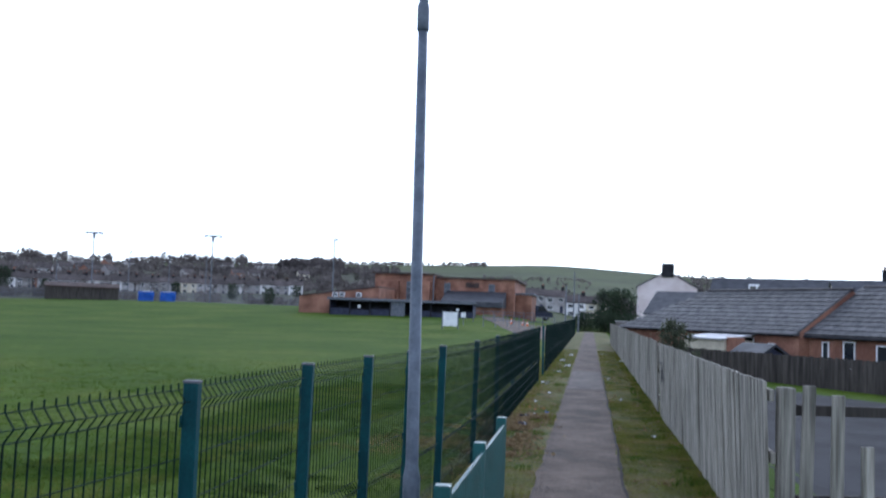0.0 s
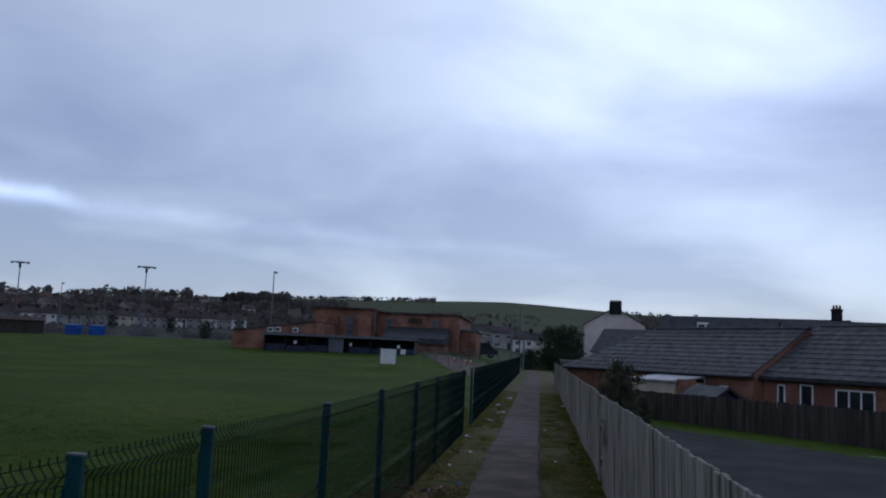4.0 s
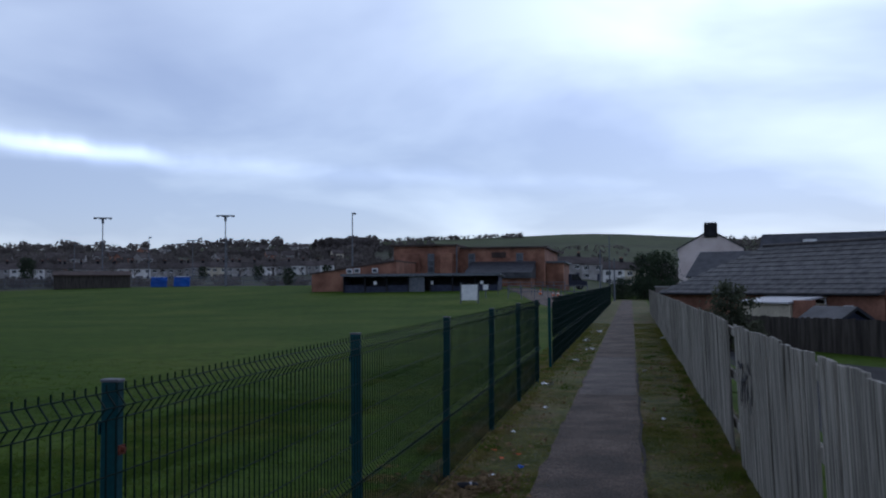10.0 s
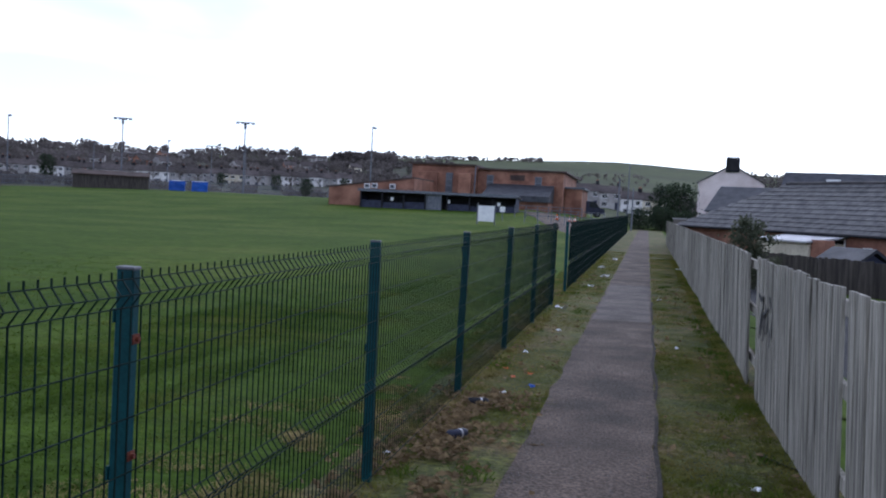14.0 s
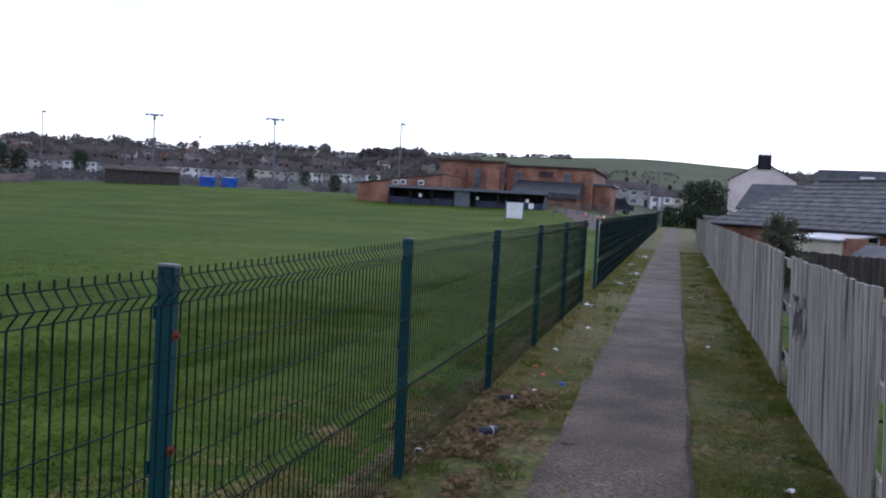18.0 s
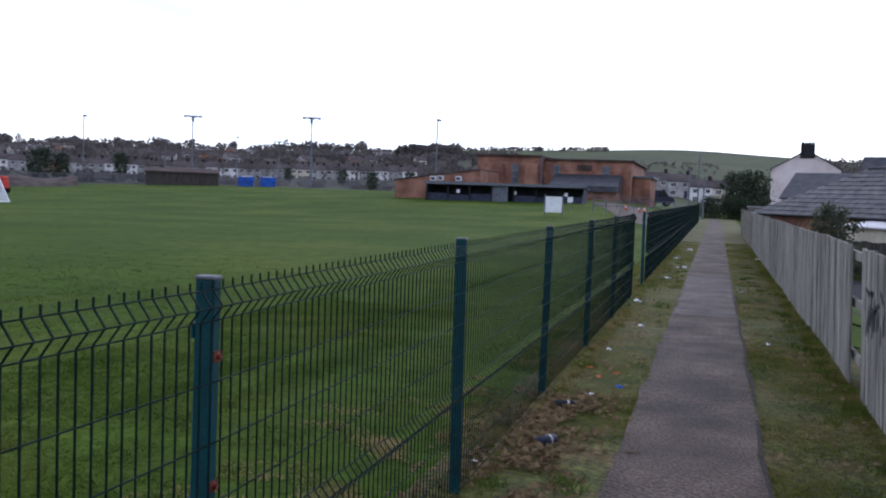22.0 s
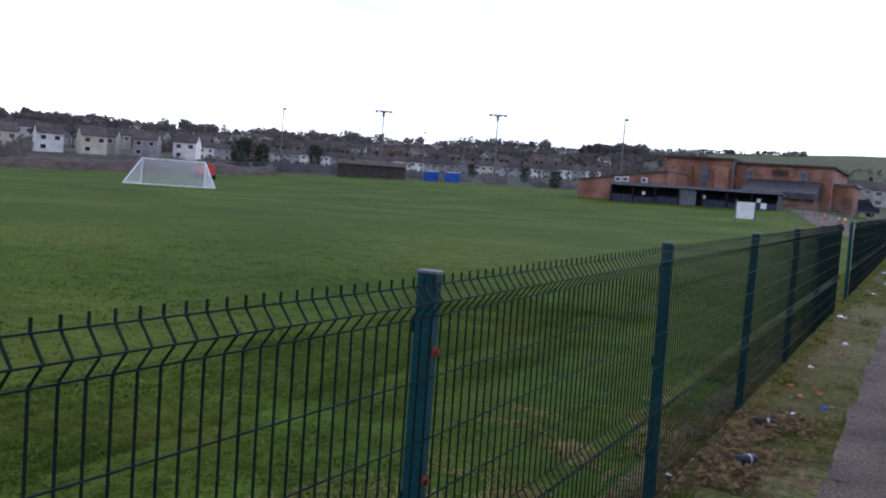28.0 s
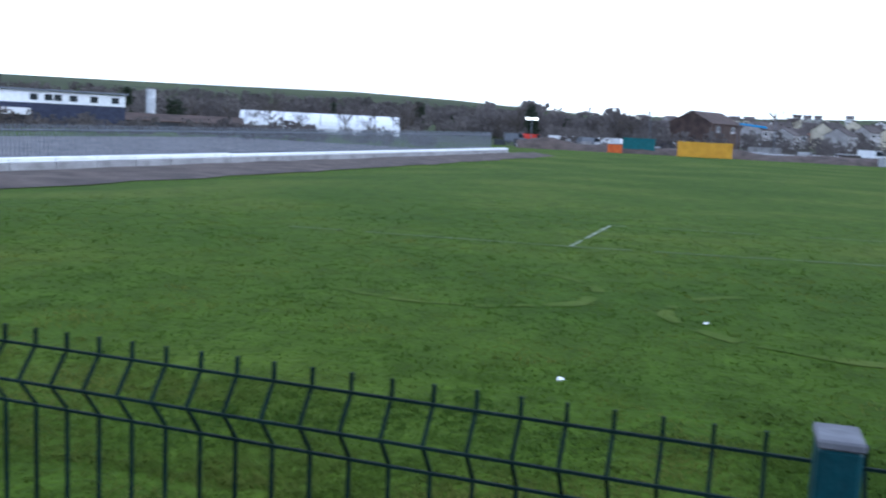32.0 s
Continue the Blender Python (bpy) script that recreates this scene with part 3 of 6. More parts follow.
def board_fence():
    t = thing("board_fence", pose(0, 0, 0), "weathered grey close-boarded timber fence with a few missing boards", "fence")
    bw = 0.115
    shapes = []
    for k in range(6):
        bm = bmesh.new()
        box(bm, -0.010, 0.010, -bw / 2 + 0.0005, bw / 2 - 0.0005, 0, 1.25 + 0.003 * k, bevel=0.0015)
        ob = part("board", bm, M_WOOD, t)
        shapes.append(ob.data)
        bpy.data.objects.remove(ob)
    y, n = -3.4, 0
    gaps = ((6.05, 6.72), (2.33, 2.56))
    bm_far = bmesh.new()
    while y < 46:
        if not any(a < y < b for a, b in gaps):
            run = math.sin(y * 0.9) * 0.012 + 0.02 * noise.noise((y * 0.4, 1, 1))
            bay = math.floor(y / 1.2)
            step_ = 0.006 * noise.noise((bay * 1.7, 3, 3))
            m = pose(FX + run + 0.6 * step_ + random.uniform(-0.004, 0.004), y, lane(y) - 0.02 + step_ + random.uniform(-0.003, 0.003), random.uniform(-0.3, 0.3), -2.3 + random.uniform(-0.4, 0.4), random.uniform(-0.5, 0.5))
            if n < 290:
                b = new("board", shapes[random.randrange(6)])
                b.parent = t
                b.matrix_basis = m
            else:
                box(bm_far, -0.010, 0.010, -bw / 2 + 0.003, bw / 2 - 0.003, 0, 1.26, m)
            n += 1
        y += bw + (0.016 if abs((y + 1.2) % 2.4 - 0.06) < 0.06 else 0.0012)
    far = part("far_boarding", bm_far, M_WOOD, t)
    far["kind"] = "stuff"
    for z in (0.25, 0.72, 1.14):
        for y in np.arange(-3.4, 45.0, 2.4):
            bm = bmesh.new()
            box(bm, FX + 0.02 - 0.04 * z, FX + 0.055 - 0.04 * z, -0.05, 2.35, z - 0.04, z + 0.04, pose(0, y, lane(y), math.degrees(math.atan(0.006)), 0, 0), 0.004)
            part("rail", bm, M_WOOD, t)
    bm = bmesh.new()
    box(bm, FX + 0.056, FX + 0.14, -0.045, 0.045, -0.3, 1.08, bevel=0.006)
    first = part("post", bm, M_WOOD, t)
    for k, y in enumerate(np.arange(-3.4, 45.0, 2.4)):
        if k == 0:
            first.location = (0, y, lane(y))
        else:
            p = first.copy()
            scene.collection.objects.link(p)
            p.location = (0, y, lane(y))
    # dark boards added behind the gap so that it looks dark
    for k in range(9):
        block(t, "backing_board", FX + 0.15, FX + 0.17, 5.75 + 0.14 * k, 5.885 + 0.14 * k, 0.0, 1.12 + 0.01 * (k % 3), M_WOODDK, 0.002, "dark board added to darken the gap")
    # sprayed scrawl on the boards beside the gap
    for k in range(9):
        y = 4.95 + k * 0.093 + random.uniform(-0.01, 0.01)
        z0 = 0.66 + random.uniform(-0.06, 0.1)
        bm = bmesh.new()
        box(bm, -0.001, 0.001, -0.017, 0.017, 0, random.uniform(0.2, 0.36), pose(FX - 0.034 - 0.04 * z0, y, z0, random.uniform(-16, 16), 0, 0))
        part("paint_mark", bm, M_SPRAY, t, "sprayed black paint scrawl")
    for k in range(5):
        bm = bmesh.new()
        box(bm, -0.001, 0.001, 0.0, random.uniform(0.12, 0.22), -0.015, 0.015, pose(FX - 0.074, 4.95 + k * 0.16, random.uniform(0.8, 1.0), random.uniform(-30, 30), 0, 0))
        part("paint_mark", bm, M_SPRAY, t, "sprayed black paint scrawl")


board_fence()


def picket_fence():
    t = thing("picket_fence", pose(2.5, -3.5, 0, 0, 0, 14), "broken weathered picket fence with missing pales", "fence")
    for z in (0.45, 1.05):
        block(t, "rail", 0.1, 4.6, 0.02, 0.06, z - 0.035, z + 0.035, M_WOODDK, 0.004)
    for x in (0.05, 2.3, 4.6):
        block(t, "post", x - 0.05, x + 0.05, 0.0, 0.1, -0.6, 1.2, M_WOOD, 0.006)
    for k in range(20):
        x = 0.16 + k * 0.225
        if k in (4, 9):
            continue
        h = random.choice((1.16, 1.2, 1.22, 0.82))
        bm = bmesh.new()
        box(bm, -0.045, 0.045, -0.012, 0.008, -0.2, h, pose(x, 0, 0, 0, random.uniform(-2, 2), 0), 0.004)
        part("pale", bm, M_WOOD, t)


picket_fence()


# ---- houses ----
def gable_house(name, m, w, d, eave, ridge, wall_mat, roof_mat, label, group="", windows=(), chimneys=(), over=0.25, category="house", door=None, hip=0.0, tiles=0, base=-2.0):
    """A house with its ridge along its local x, its front towards -y; windows: x, z, width, height on the front."""
    t = thing(name, m, label, category, group)
    bm = bmesh.new()
    if hip:
        box(bm, -w / 2, w / 2, -d / 2, d / 2, base, eave)
    else:
        prism(bm, [(-d / 2, base), (d / 2, base), (d / 2, eave), (0, ridge - 0.1), (-d / 2, eave)], -w / 2, w / 2, pose(0, 0, 0, 0, 0, -90))
    part("wall", bm, wall_mat, t)
    slope = (ridge - eave) / (d / 2)
    e2 = eave - over * slope
    bm = bmesh.new()
    if hip:
        a = [bm.verts.new(v) for v in ((-w / 2 - over, -d / 2 - over, e2), (w / 2 + 0.05, -d / 2 - over, e2), (w / 2 + 0.05, d / 2 + over, e2), (-w / 2 - over, d / 2 + over, e2), (-w / 2 + hip, 0, ridge), (w / 2 + 0.05, 0, ridge))]
        for f in ((0, 1, 5, 4), (2, 3, 4, 5), (3, 0, 4), (1, 2, 5), (3, 2, 1, 0)):
            bm.faces.new([a[k] for k in f])
    else:
        for s in (-1, 1):
            prism(bm, [(s * (d / 2 + over), e2), (0, ridge), (0, ridge + 0.12), (s * (d / 2 + over), e2 + 0.12)], -w / 2 - 0.15, w / 2 + 0.15, pose(0, 0, 0, 0, 0, -90))
    roof = part("roof", bm, roof_mat, t)
    if hip:
        bm = bmesh.new()
        prism(bm, [(-d / 2, base), (d / 2, base), (d / 2, eave), (0, ridge - 0.02), (-d / 2, eave)], w / 2 + 0.055, w / 2 + 0.075, pose(0, 0, 0, 0, 0, -90))
        part("gable", bm, wall_mat, t, "brick gable end")
    if tiles:
        L = math.hypot(d / 2 + over, ridge - e2)
        pitch = math.degrees(math.atan(slope))
        for k in range(tiles):
            u = (k + 0.5) / tiles
            x0 = -w / 2 - (over if hip else 0.15) + (hip + over) * u * (1 if hip else 0)
            bm = bmesh.new()
            box(bm, x0, w / 2 + (0.02 if hip else 0.15), -L / tiles * 0.56, L / tiles * 0.5, -0.012, 0.03, pose(0, -(d / 2 + over) * (1 - u), e2 + (ridge - e2) * u + (0.02 if hip else 0.13), pitch - 3.6, 0, 0))
            part("tile_course", bm, M_TILE, roof)
        bm = bmesh.new()
        tube(bm, [(-w / 2 + hip, 0, ridge + (0.04 if hip else 0.14)), (w / 2 + 0.15, 0, ridge + (0.04 if hip else 0.14))], 0.09, 8)
        part("ridge_tiles", bm, roof_mat, roof)
        bm = bmesh.new()
        tube(bm, [(-w / 2, -d / 2 - over - 0.05, e2 + 0.02), (w / 2, -d / 2 - over - 0.05, e2 + 0.02)], 0.055, 8)
        part("gutter", bm, M_DARK, roof)
    for x, z, ww, hh in windows:
        bm = bmesh.new()
        f = 0.055
        for b in ((x - ww / 2, x + ww / 2, z, z + f), (x - ww / 2, x + ww / 2, z + hh - f, z + hh), (x - ww / 2, x - ww / 2 + f, z + f, z + hh - f), (x + ww / 2 - f, x + ww / 2, z + f, z + hh - f)):
            box(bm, b[0], b[1], -d / 2 - 0.05, -d / 2 + 0.03, b[2], b[3])
        win = part("window", bm, M_UPVC, t)
        nn = max(1, int(round(ww / 0.55)))
        for k in range(nn):
            a = x - ww / 2 + f + k * (ww - 2 * f) / nn
            b = a + (ww - 2 * f) / nn
            bm = bmesh.new()
            box(bm, a + (0.03 if k else 0), b - (0.03 if k < nn - 1 else 0), -d / 2 - 0.02, -d / 2 + 0.01, z + f, z + hh - f)
            part("pane", bm, M_GLASS, win)
            if k:
                bm = bmesh.new()
                box(bm, a - 0.03, a + 0.03, -d / 2 - 0.04, -d / 2 + 0.02, z + f, z + hh - f)
                part("mullion", bm, M_UPVC, win)
        bm = bmesh.new()
        box(bm, x - ww / 2 - 0.06, x + ww / 2 + 0.06, -d / 2 - 0.12, -d / 2 + 0.02, z - 0.07, z - 0.004)
        part("sill", bm, M_UPVC, win)
    if door is not None:
        bm = bmesh.new()
        box(bm, door - 0.45, door + 0.45, -d / 2 - 0.04, -d / 2 + 0.02, 0.0, 2.05)
        part("door", bm, M_NAVY, t)
    for x, y in chimneys:
        bm = bmesh.new()
        box(bm, x - 0.45, x + 0.45, y - 0.35, y + 0.35, ridge - 1.0, ridge + 0.9)
        box(bm, x - 0.52, x + 0.52, y - 0.42, y + 0.42, ridge + 0.9, ridge + 1.05)
        ch = part("chimney", bm, M_DARK, t, "soot-dark chimney stack")
        for k in (-0.25, 0.0, 0.25):
            bm = bmesh.new()
            tube(bm, [(x + k, y, ridge + 1.05), (x + k, y, ridge + 1.4)], [0.11, 0.09], 8)
            part("chimney_pot", bm, M_BRICK, ch)
    return t


# bungalows beyond the timber fence, standing on lower ground; local x runs along the fronts
V = Vector((10.3, 35.0))
ALONG, DEEP = Vector((0.559, -0.829)), Vector((0.829, 0.559))
HOUSE_Z = -0.9


def row_pose(s, off, z=0.0):
    p = V + ALONG * s + DEEP * off
    return pose(p.x, p.y, z, 0, 0, -56)


gable_house("bungalow", row_pose(-4.7, 2.0, HOUSE_Z), 13.0, 6.4, 2.35, 4.35, M_BRICK, M_ROOF, "red brick bungalow with a hipped grey tiled roof", hip=3.4, tiles=11,
            windows=[(3.4, 1.15, 0.8, 0.9), (4.9, 1.3, 0.4, 0.5)], base=-0.4)
gable_house("bungalow", row_pose(9.0, 2.75, HOUSE_Z), 14.2, 6.9, 2.3, 4.38, M_BRICK, M_ROOF, "red brick bungalow with a grey tiled roof and white windows", tiles=11,
            windows=[(-6.15, 0.95, 0.38, 1.05), (-4.9, 0.9, 0.62, 1.15), (-2.7, 0.9, 1.7, 1.05), (0.05, 0.15, 1.7, 2.0), (3.3, 0.9, 1.2, 1.0)], base=-0.4)

# sheds in the bungalow gardens
t = thing("garden_shed", row_pose(-2.3, -2.0, HOUSE_Z), "cream lean-to shed with a sloping white roof", "shed")
block(t, "wall", -1.4, 1.4, -1.0, 1.0, -0.4, 1.86, M_CREAM, 0.01)
bm = bmesh.new()
prism(bm, [(-1.2, 1.87), (1.1, 2.14), (1.1, 2.20), (-1.2, 1.93)], -1.5, 1.5, pose(0, 0, 0, 0, 0, -90) @ Matrix.Scale(-1, 4, (1, 0, 0)))
part("roof", bm, M_PALE, t, "pale sheet roof")
block(t, "pier", 1.42, 2.1, -0.9, -0.4, -0.4, 2.0, M_BRICK, 0.01)
gable_house("garden_shed", row_pose(1.3, -3.0, HOUSE_Z), 1.7, 1.6, 1.25, 1.7, M_NAVY, M_SLATE, "small dark blue-grey garden shed", category="shed", over=0.12, base=-0.4)
t = thing("cold_frame", row_pose(10.2, -1.9, HOUSE_Z), "white-framed glass cold frame on a low wall", "cold frame")
block(t, "base", -1.2, 1.2, -0.6, 0.6, -0.3, 0.75, M_BRICK, 0.01)
for k in range(3):
    bm = bmesh.new()
    box(bm, -0.38, 0.38, -0.65, 0.65, 0, 0.03, pose(-0.8 + 0.8 * k, 0, 0.95, 16, 0, 0))
    part("pane", bm, M_GLASS, t)
    bm = bmesh.new()
    for s in (-0.4, 0.4):
        box(bm, s - 0.03, s + 0.03, -0.66, 0.66, 0.0, 0.05, pose(-0.8 + 0.8 * k, 0, 0.95, 16, 0, 0))
    for s in (-0.66, 0.62):
        box(bm, -0.37, 0.37, s, s + 0.05, 0.0, 0.05, pose(-0.8 + 0.8 * k, 0, 0.95, 16, 0, 0))
    part("frame", bm, M_UPVC, t)


def dark_fence():
    t = thing("garden_fence", pose(0, 0, 0), "dark stained close-boarded garden fence", "fence")
    n = 0
    bm = bmesh.new()
    box(bm, -0.07, 0.07, -0.012, 0.012, -0.1, 1.3, bevel=0.003)
    ob = part("board", bm, M_WOODDK, t)
    me = ob.data
    bpy.data.objects.remove(ob)
    s = -4.0
    while s < 22:
        p = V + ALONG * s + DEEP * -4.6
        b = new("board", me)
        b.parent = t
        b.matrix_basis = pose(p.x, p.y, -0.75 + random.uniform(-0.03, 0.03), 0, random.uniform(-0.8, 0.8), -56 + random.uniform(-2, 2))
        s += 0.142
    for z in (-0.45, 0.25):
        a, b = V + ALONG * -4.0 + DEEP * -4.56, V + ALONG * 22 + DEEP * -4.56
        bm = bmesh.new()
        tube(bm, [(a.x, a.y, z), (b.x, b.y, z)], 0.04, 4)
        part("rail", bm, M_WOODDK, t)


dark_fence()

# car park beyond the timber fence, with a kerbed grass verge
bm = bmesh.new()
prev = None
for i in range(46):
    s = -6 + i * 0.8
    ring = []
    for k in range(14):
        o = -29.0 + k * 1.65
        p = V + ALONG * s + DEEP * o
        ring.append(bm.verts.new((p.x, p.y, land(p.x, p.y) + 0.02)))
    if prev:
        for k in range(13):
            c = (ring[k].co + prev[k + 1].co) / 2
            if c.x > 2.75:
                bm.faces.new((prev[k], prev[k + 1], ring[k + 1], ring[k]))
    prev = ring
bmesh.ops.delete(bm, geom=[v for v in bm.verts if not v.link_faces], context="VERTS")
tagged(part("car_park", bm, M_ASPHALT, smooth=True), "dark grey asphalt car park beyond the timber fence", "road", kind="structure")
bm = bmesh.new()
a, b = V + ALONG * -4 + DEEP * -6.8, V + ALONG * 24 + DEEP * -6.8
box(bm, 0, (b - a).length, -0.07, 0.07, -0.15, 0.1, Matrix.Translation((a.x, a.y, -0.75)) @ pose(0, 0, 0, 0, 0, -56), 0.01)
tagged(part("kerb", bm, M_KERB), "pale concrete kerb", "kerb", kind="structure")
bm = bmesh.new()
box(bm, 0, (b - a).length, 0.08, 2.1, -0.15, 0.08, Matrix.Translation((a.x, a.y, -0.75)) @ pose(0, 0, 0, 0, 0, -56), 0.01)
tagged(part("garden_verge", bm, M_VERGE), "strip of worn grass before the garden fence", "verge", kind="structure")

# pale gabled house at the end of the path
x, y = polar(-4.75, 124)
_h = gable_house("house", pose(x, y, 0.7, 0, 0, 85), 10, 7.8, 5.7, 8.0, M_PINK, M_SLATE, "pale pink rendered gable house with a dark chimney", over=0.2)
block(_h, "chimney", -5.3, -4.2, -0.85, 0.75, 7.1, 8.8, M_DARK, 0.05, "broad soot-dark chimney stack")
for k in range(4):
    bm = bmesh.new()
    tube(bm, [(-4.75, -0.6 + 0.37 * k, 8.8), (-4.75, -0.6 + 0.37 * k, 8.98)], [0.16, 0.13], 8)
    part("chimney_pot", bm, M_DARK, _h)
for az, r, yaw, w, rdg, dorm in ((-8.6, 88, 22, 14, 4.2, False), (-13.2, 84, 16, 16, 4.9, True), (-17.0, 74, 10, 16, 4.6, False), (-21.5, 70, 2, 16, 4.6, False)):
    x, y = polar(az, r)
    h = gable_house("house", pose(x, y, 0.55 if dorm else 0.0, 0, 0, -yaw), w, 8, 2.6, rdg + 0.6, M_CREAM, M_SLATE, "rendered house with a dark slate roof", chimneys=((w / 2 - 1, 0),))
    if dorm:
        for k in (-3.5, 1.5):
            d_ = block(h, "dormer", k - 1.1, k + 1.1, -2.2, 0.5, 3.6, 5.0, M_UPVC, 0.02, "white framed dormer")
            for j in (-0.7, 0, 0.7):
                block(d_, "pane", k + j - 0.28, k + j + 0.28, -2.23, -2.19, 3.8, 4.8, M_GLASS)

# ---- sports hall, brick wing and spectator shelter ----
hall = thing("sports_hall", pose(0, 0, 0), "red brick sports hall with flat roofs and tall grey windows", "hall")
HY = 90
hx = [at_y(a, HY) for a in (14.46, 10.55, 5.2)]
block(hall, "wall", hx[0], hx[1], HY, HY + 16, 0.0, 5.95, M_BRICK, 0.05)
block(hall, "roof", hx[0] - 0.3, hx[1] + 0.1, HY - 0.3, HY + 16.3, 5.95, 6.12, M_BRICKDK)
block(hall, "wall", hx[1] + 0.01, hx[2], HY + 1.2, HY + 18, 0.0, 5.7, M_BRICK, 0.05)
block(hall, "roof", hx[1] + 0.12, hx[2] + 0.3, HY + 0.9, HY + 18.3, 5.7, 5.86, M_BRICKDK)
for a0, a1, z0, z1, yy in ((13.95, 12.8, 0.0, 5.2, HY), (11.5, 10.75, 0.0, 5.2, HY)):
    block(hall, "pier", at_y(a0, HY), at_y(a1, HY), HY - 0.8, HY - 0.01, z0, z1, M_BRICK, 0.05)
for a, ya in ((12.15, HY), (9.75, HY + 1.2), (6.75, HY + 1.2)):
    w = block(hall, "window", at_y(a, HY) - 0.35, at_y(a, HY) + 0.35, ya - 0.08, ya + 0.05, 2.6, 5.2, M_GALV, 0.01, "tall grey slit window")
    for k in range(4):
        block(w, "pane", at_y(a, HY) - 0.27, at_y(a, HY) + 0.27, ya - 0.095, ya - 0.06, 2.68 + k * 0.63, 3.22 + k * 0.63, M_SLATEGLASS)
bm = bmesh.new()
prism(bm, [(HY + 1.19, 2.6), (HY + 1.19, 4.35), (HY - 3.2, 3.15), (HY - 3.2, 2.6)], -at_y(9.75, HY), -at_y(5.75, HY), pose(0, 0, 0, 0, 0, 90))
part("lean_to_roof", bm, M_SLATE, hall, "dark slate lean-to roof")
block(hall, "lean_to_wall", at_y(9.7, HY), at_y(5.8, HY), HY - 2.8, HY + 1.18, 0.0, 2.6, M_BRICK)
# slab before the wall; its darker brick paints the shade of a recess
block(hall, "recess_shade", at_y(8.5, HY), at_y(7.6, HY), HY + 1.12, HY + 1.19, 4.75, 5.3, M_BRICKDK, label="dark brick panel painted as a shaded recess")
block(hall, "downpipe", hx[1] - 0.06, hx[1] + 0.06, HY - 0.15, HY - 0.02, 0.5, 5.9, M_GALV)
block(hall, "wall", at_y(5.2, HY) + 0.02, at_y(4.1, HY), HY + 3, HY + 12, 0.0, 4.2, M_BRICK, 0.05)
block(hall, "roof", at_y(5.2, HY) + 0.02, at_y(3.95, HY), HY + 2.8, HY + 12.2, 4.2, 4.38, M_GALV)

wing = thing("brick_wing", pose(0, 0, 0), "low red brick changing room wing with a sloping roofline", "building")
WY = 81
bm = bmesh.new()
prism(bm, [(at_y(19.5, WY), 0.3), (at_y(14.3, WY), 0.3), (at_y(14.3, WY), 4.15), (at_y(19.5, WY), 3.0)], WY, WY + 9)
part("wall", bm, M_BRICK, wing)
bm = bmesh.new()
prism(bm, [(at_y(19.55, WY), 3.005), (at_y(14.3, WY), 4.155), (at_y(14.3, WY), 4.28), (at_y(19.55, WY), 3.13)], WY - 0.1, WY + 9.1)
part("coping", bm, M_BRICKDK, wing)
for a, z in ((17.15, 3.25), (16.7, 3.3), (15.6, 3.3)):
    f = block(wing, "floodlight", at_y(a, WY) - 0.28, at_y(a, WY) + 0.28, WY - 0.22, WY - 0.02, z - 0.2, z + 0.25, M_UPVC, 0.03, "white box floodlight")
    block(f, "lens", at_y(a, WY) - 0.2, at_y(a, WY) + 0.2, WY - 0.24, WY - 0.19, z - 0.12, z + 0.17, M_SLATEGLASS)

sh = thing("spectator_shelter", pose(0, 0, 0), "long dark spectator shelter with a pale roof edge", "shelter")
SY = 78
s0, s1 = at_y(17.5, SY), at_y(8.0, SY)
# shade under the shelter roof is put into the back wall's near-black colour
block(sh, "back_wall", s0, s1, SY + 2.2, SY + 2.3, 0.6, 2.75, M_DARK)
bm = bmesh.new()
prism(bm, [(SY - 0.35, 2.86), (SY + 2.5, 2.66), (SY + 2.5, 2.74), (SY - 0.35, 2.95)], -s0 + 0.25, -s1 - 0.25, pose(0, 0, 0, 0, 0, 90))
part("roof", bm, M_GALV, sh)
block(sh, "fascia", s0 - 0.25, s1 + 0.25, SY - 0.40, SY - 0.355, 2.74, 2.97, M_GALV, label="pale weathered roof fascia")
bays = 7
for k in range(bays):
    a = s0 + (s1 - s0) * k / bays
    b = s0 + (s1 - s0) * (k + 1) / bays
    if k == 3:
        block(sh, "door", a + 0.03, b - 0.6, SY - 0.06, SY, 0.6, 2.74, M_GALV, 0.01, "grey corrugated steel door")
        for j in range(5):
            block(sh, "door_rib", a + 0.2 + j * 0.3, a + 0.24 + j * 0.3, SY - 0.085, SY - 0.062, 0.7, 2.6, M_GALV)
    else:
        block(sh, "front_panel", a + 0.03, b - 0.03, SY - 0.04, SY + 0.02, 0.6, 1.95 - 0.12 * (k % 2), M_NAVY, 0.005)
    block(sh, "post", a - 0.05, a + 0.05, SY - 0.3, SY - 0.2, 0.6, 2.85, M_DARK)
for x in (s0 - 0.06, s1):
    block(sh, "end_wall", x, x + 0.06, SY, SY + 2.2, 0.6, 2.8, M_NAVY)
block(sh, "bench", s0 + 0.4, s1 - 0.4, SY + 1.6, SY + 2.0, 1.45, 1.5, M_WOODDK)
for a in (15.6, 12.1, 9.0):
    block(sh, "notice", at_y(a, SY) - 0.14, at_y(a, SY) + 0.14, SY - 0.075, SY - 0.045, 2.0, 2.3, M_UPVC)

sign = thing("notice_board", pose(at_y(9.75, 60), 60, 0.72), "white notice board on two steel posts", "sign")
block(sign, "board", -0.55, 0.55, -0.03, 0.03, 0.08, 1.15, M_UPVC, 0.005)
for s in (-0.6, 0.6):
    block(sign, "post", s - 0.04, s + 0.04, -0.04, 0.04, -0.5, 1.28, M_GALV, 0.005)
x = at_y(8.75, 66)
sg = thing("small_notice", pose(x, 66, 1.0), "small white notice on a post", "sign")
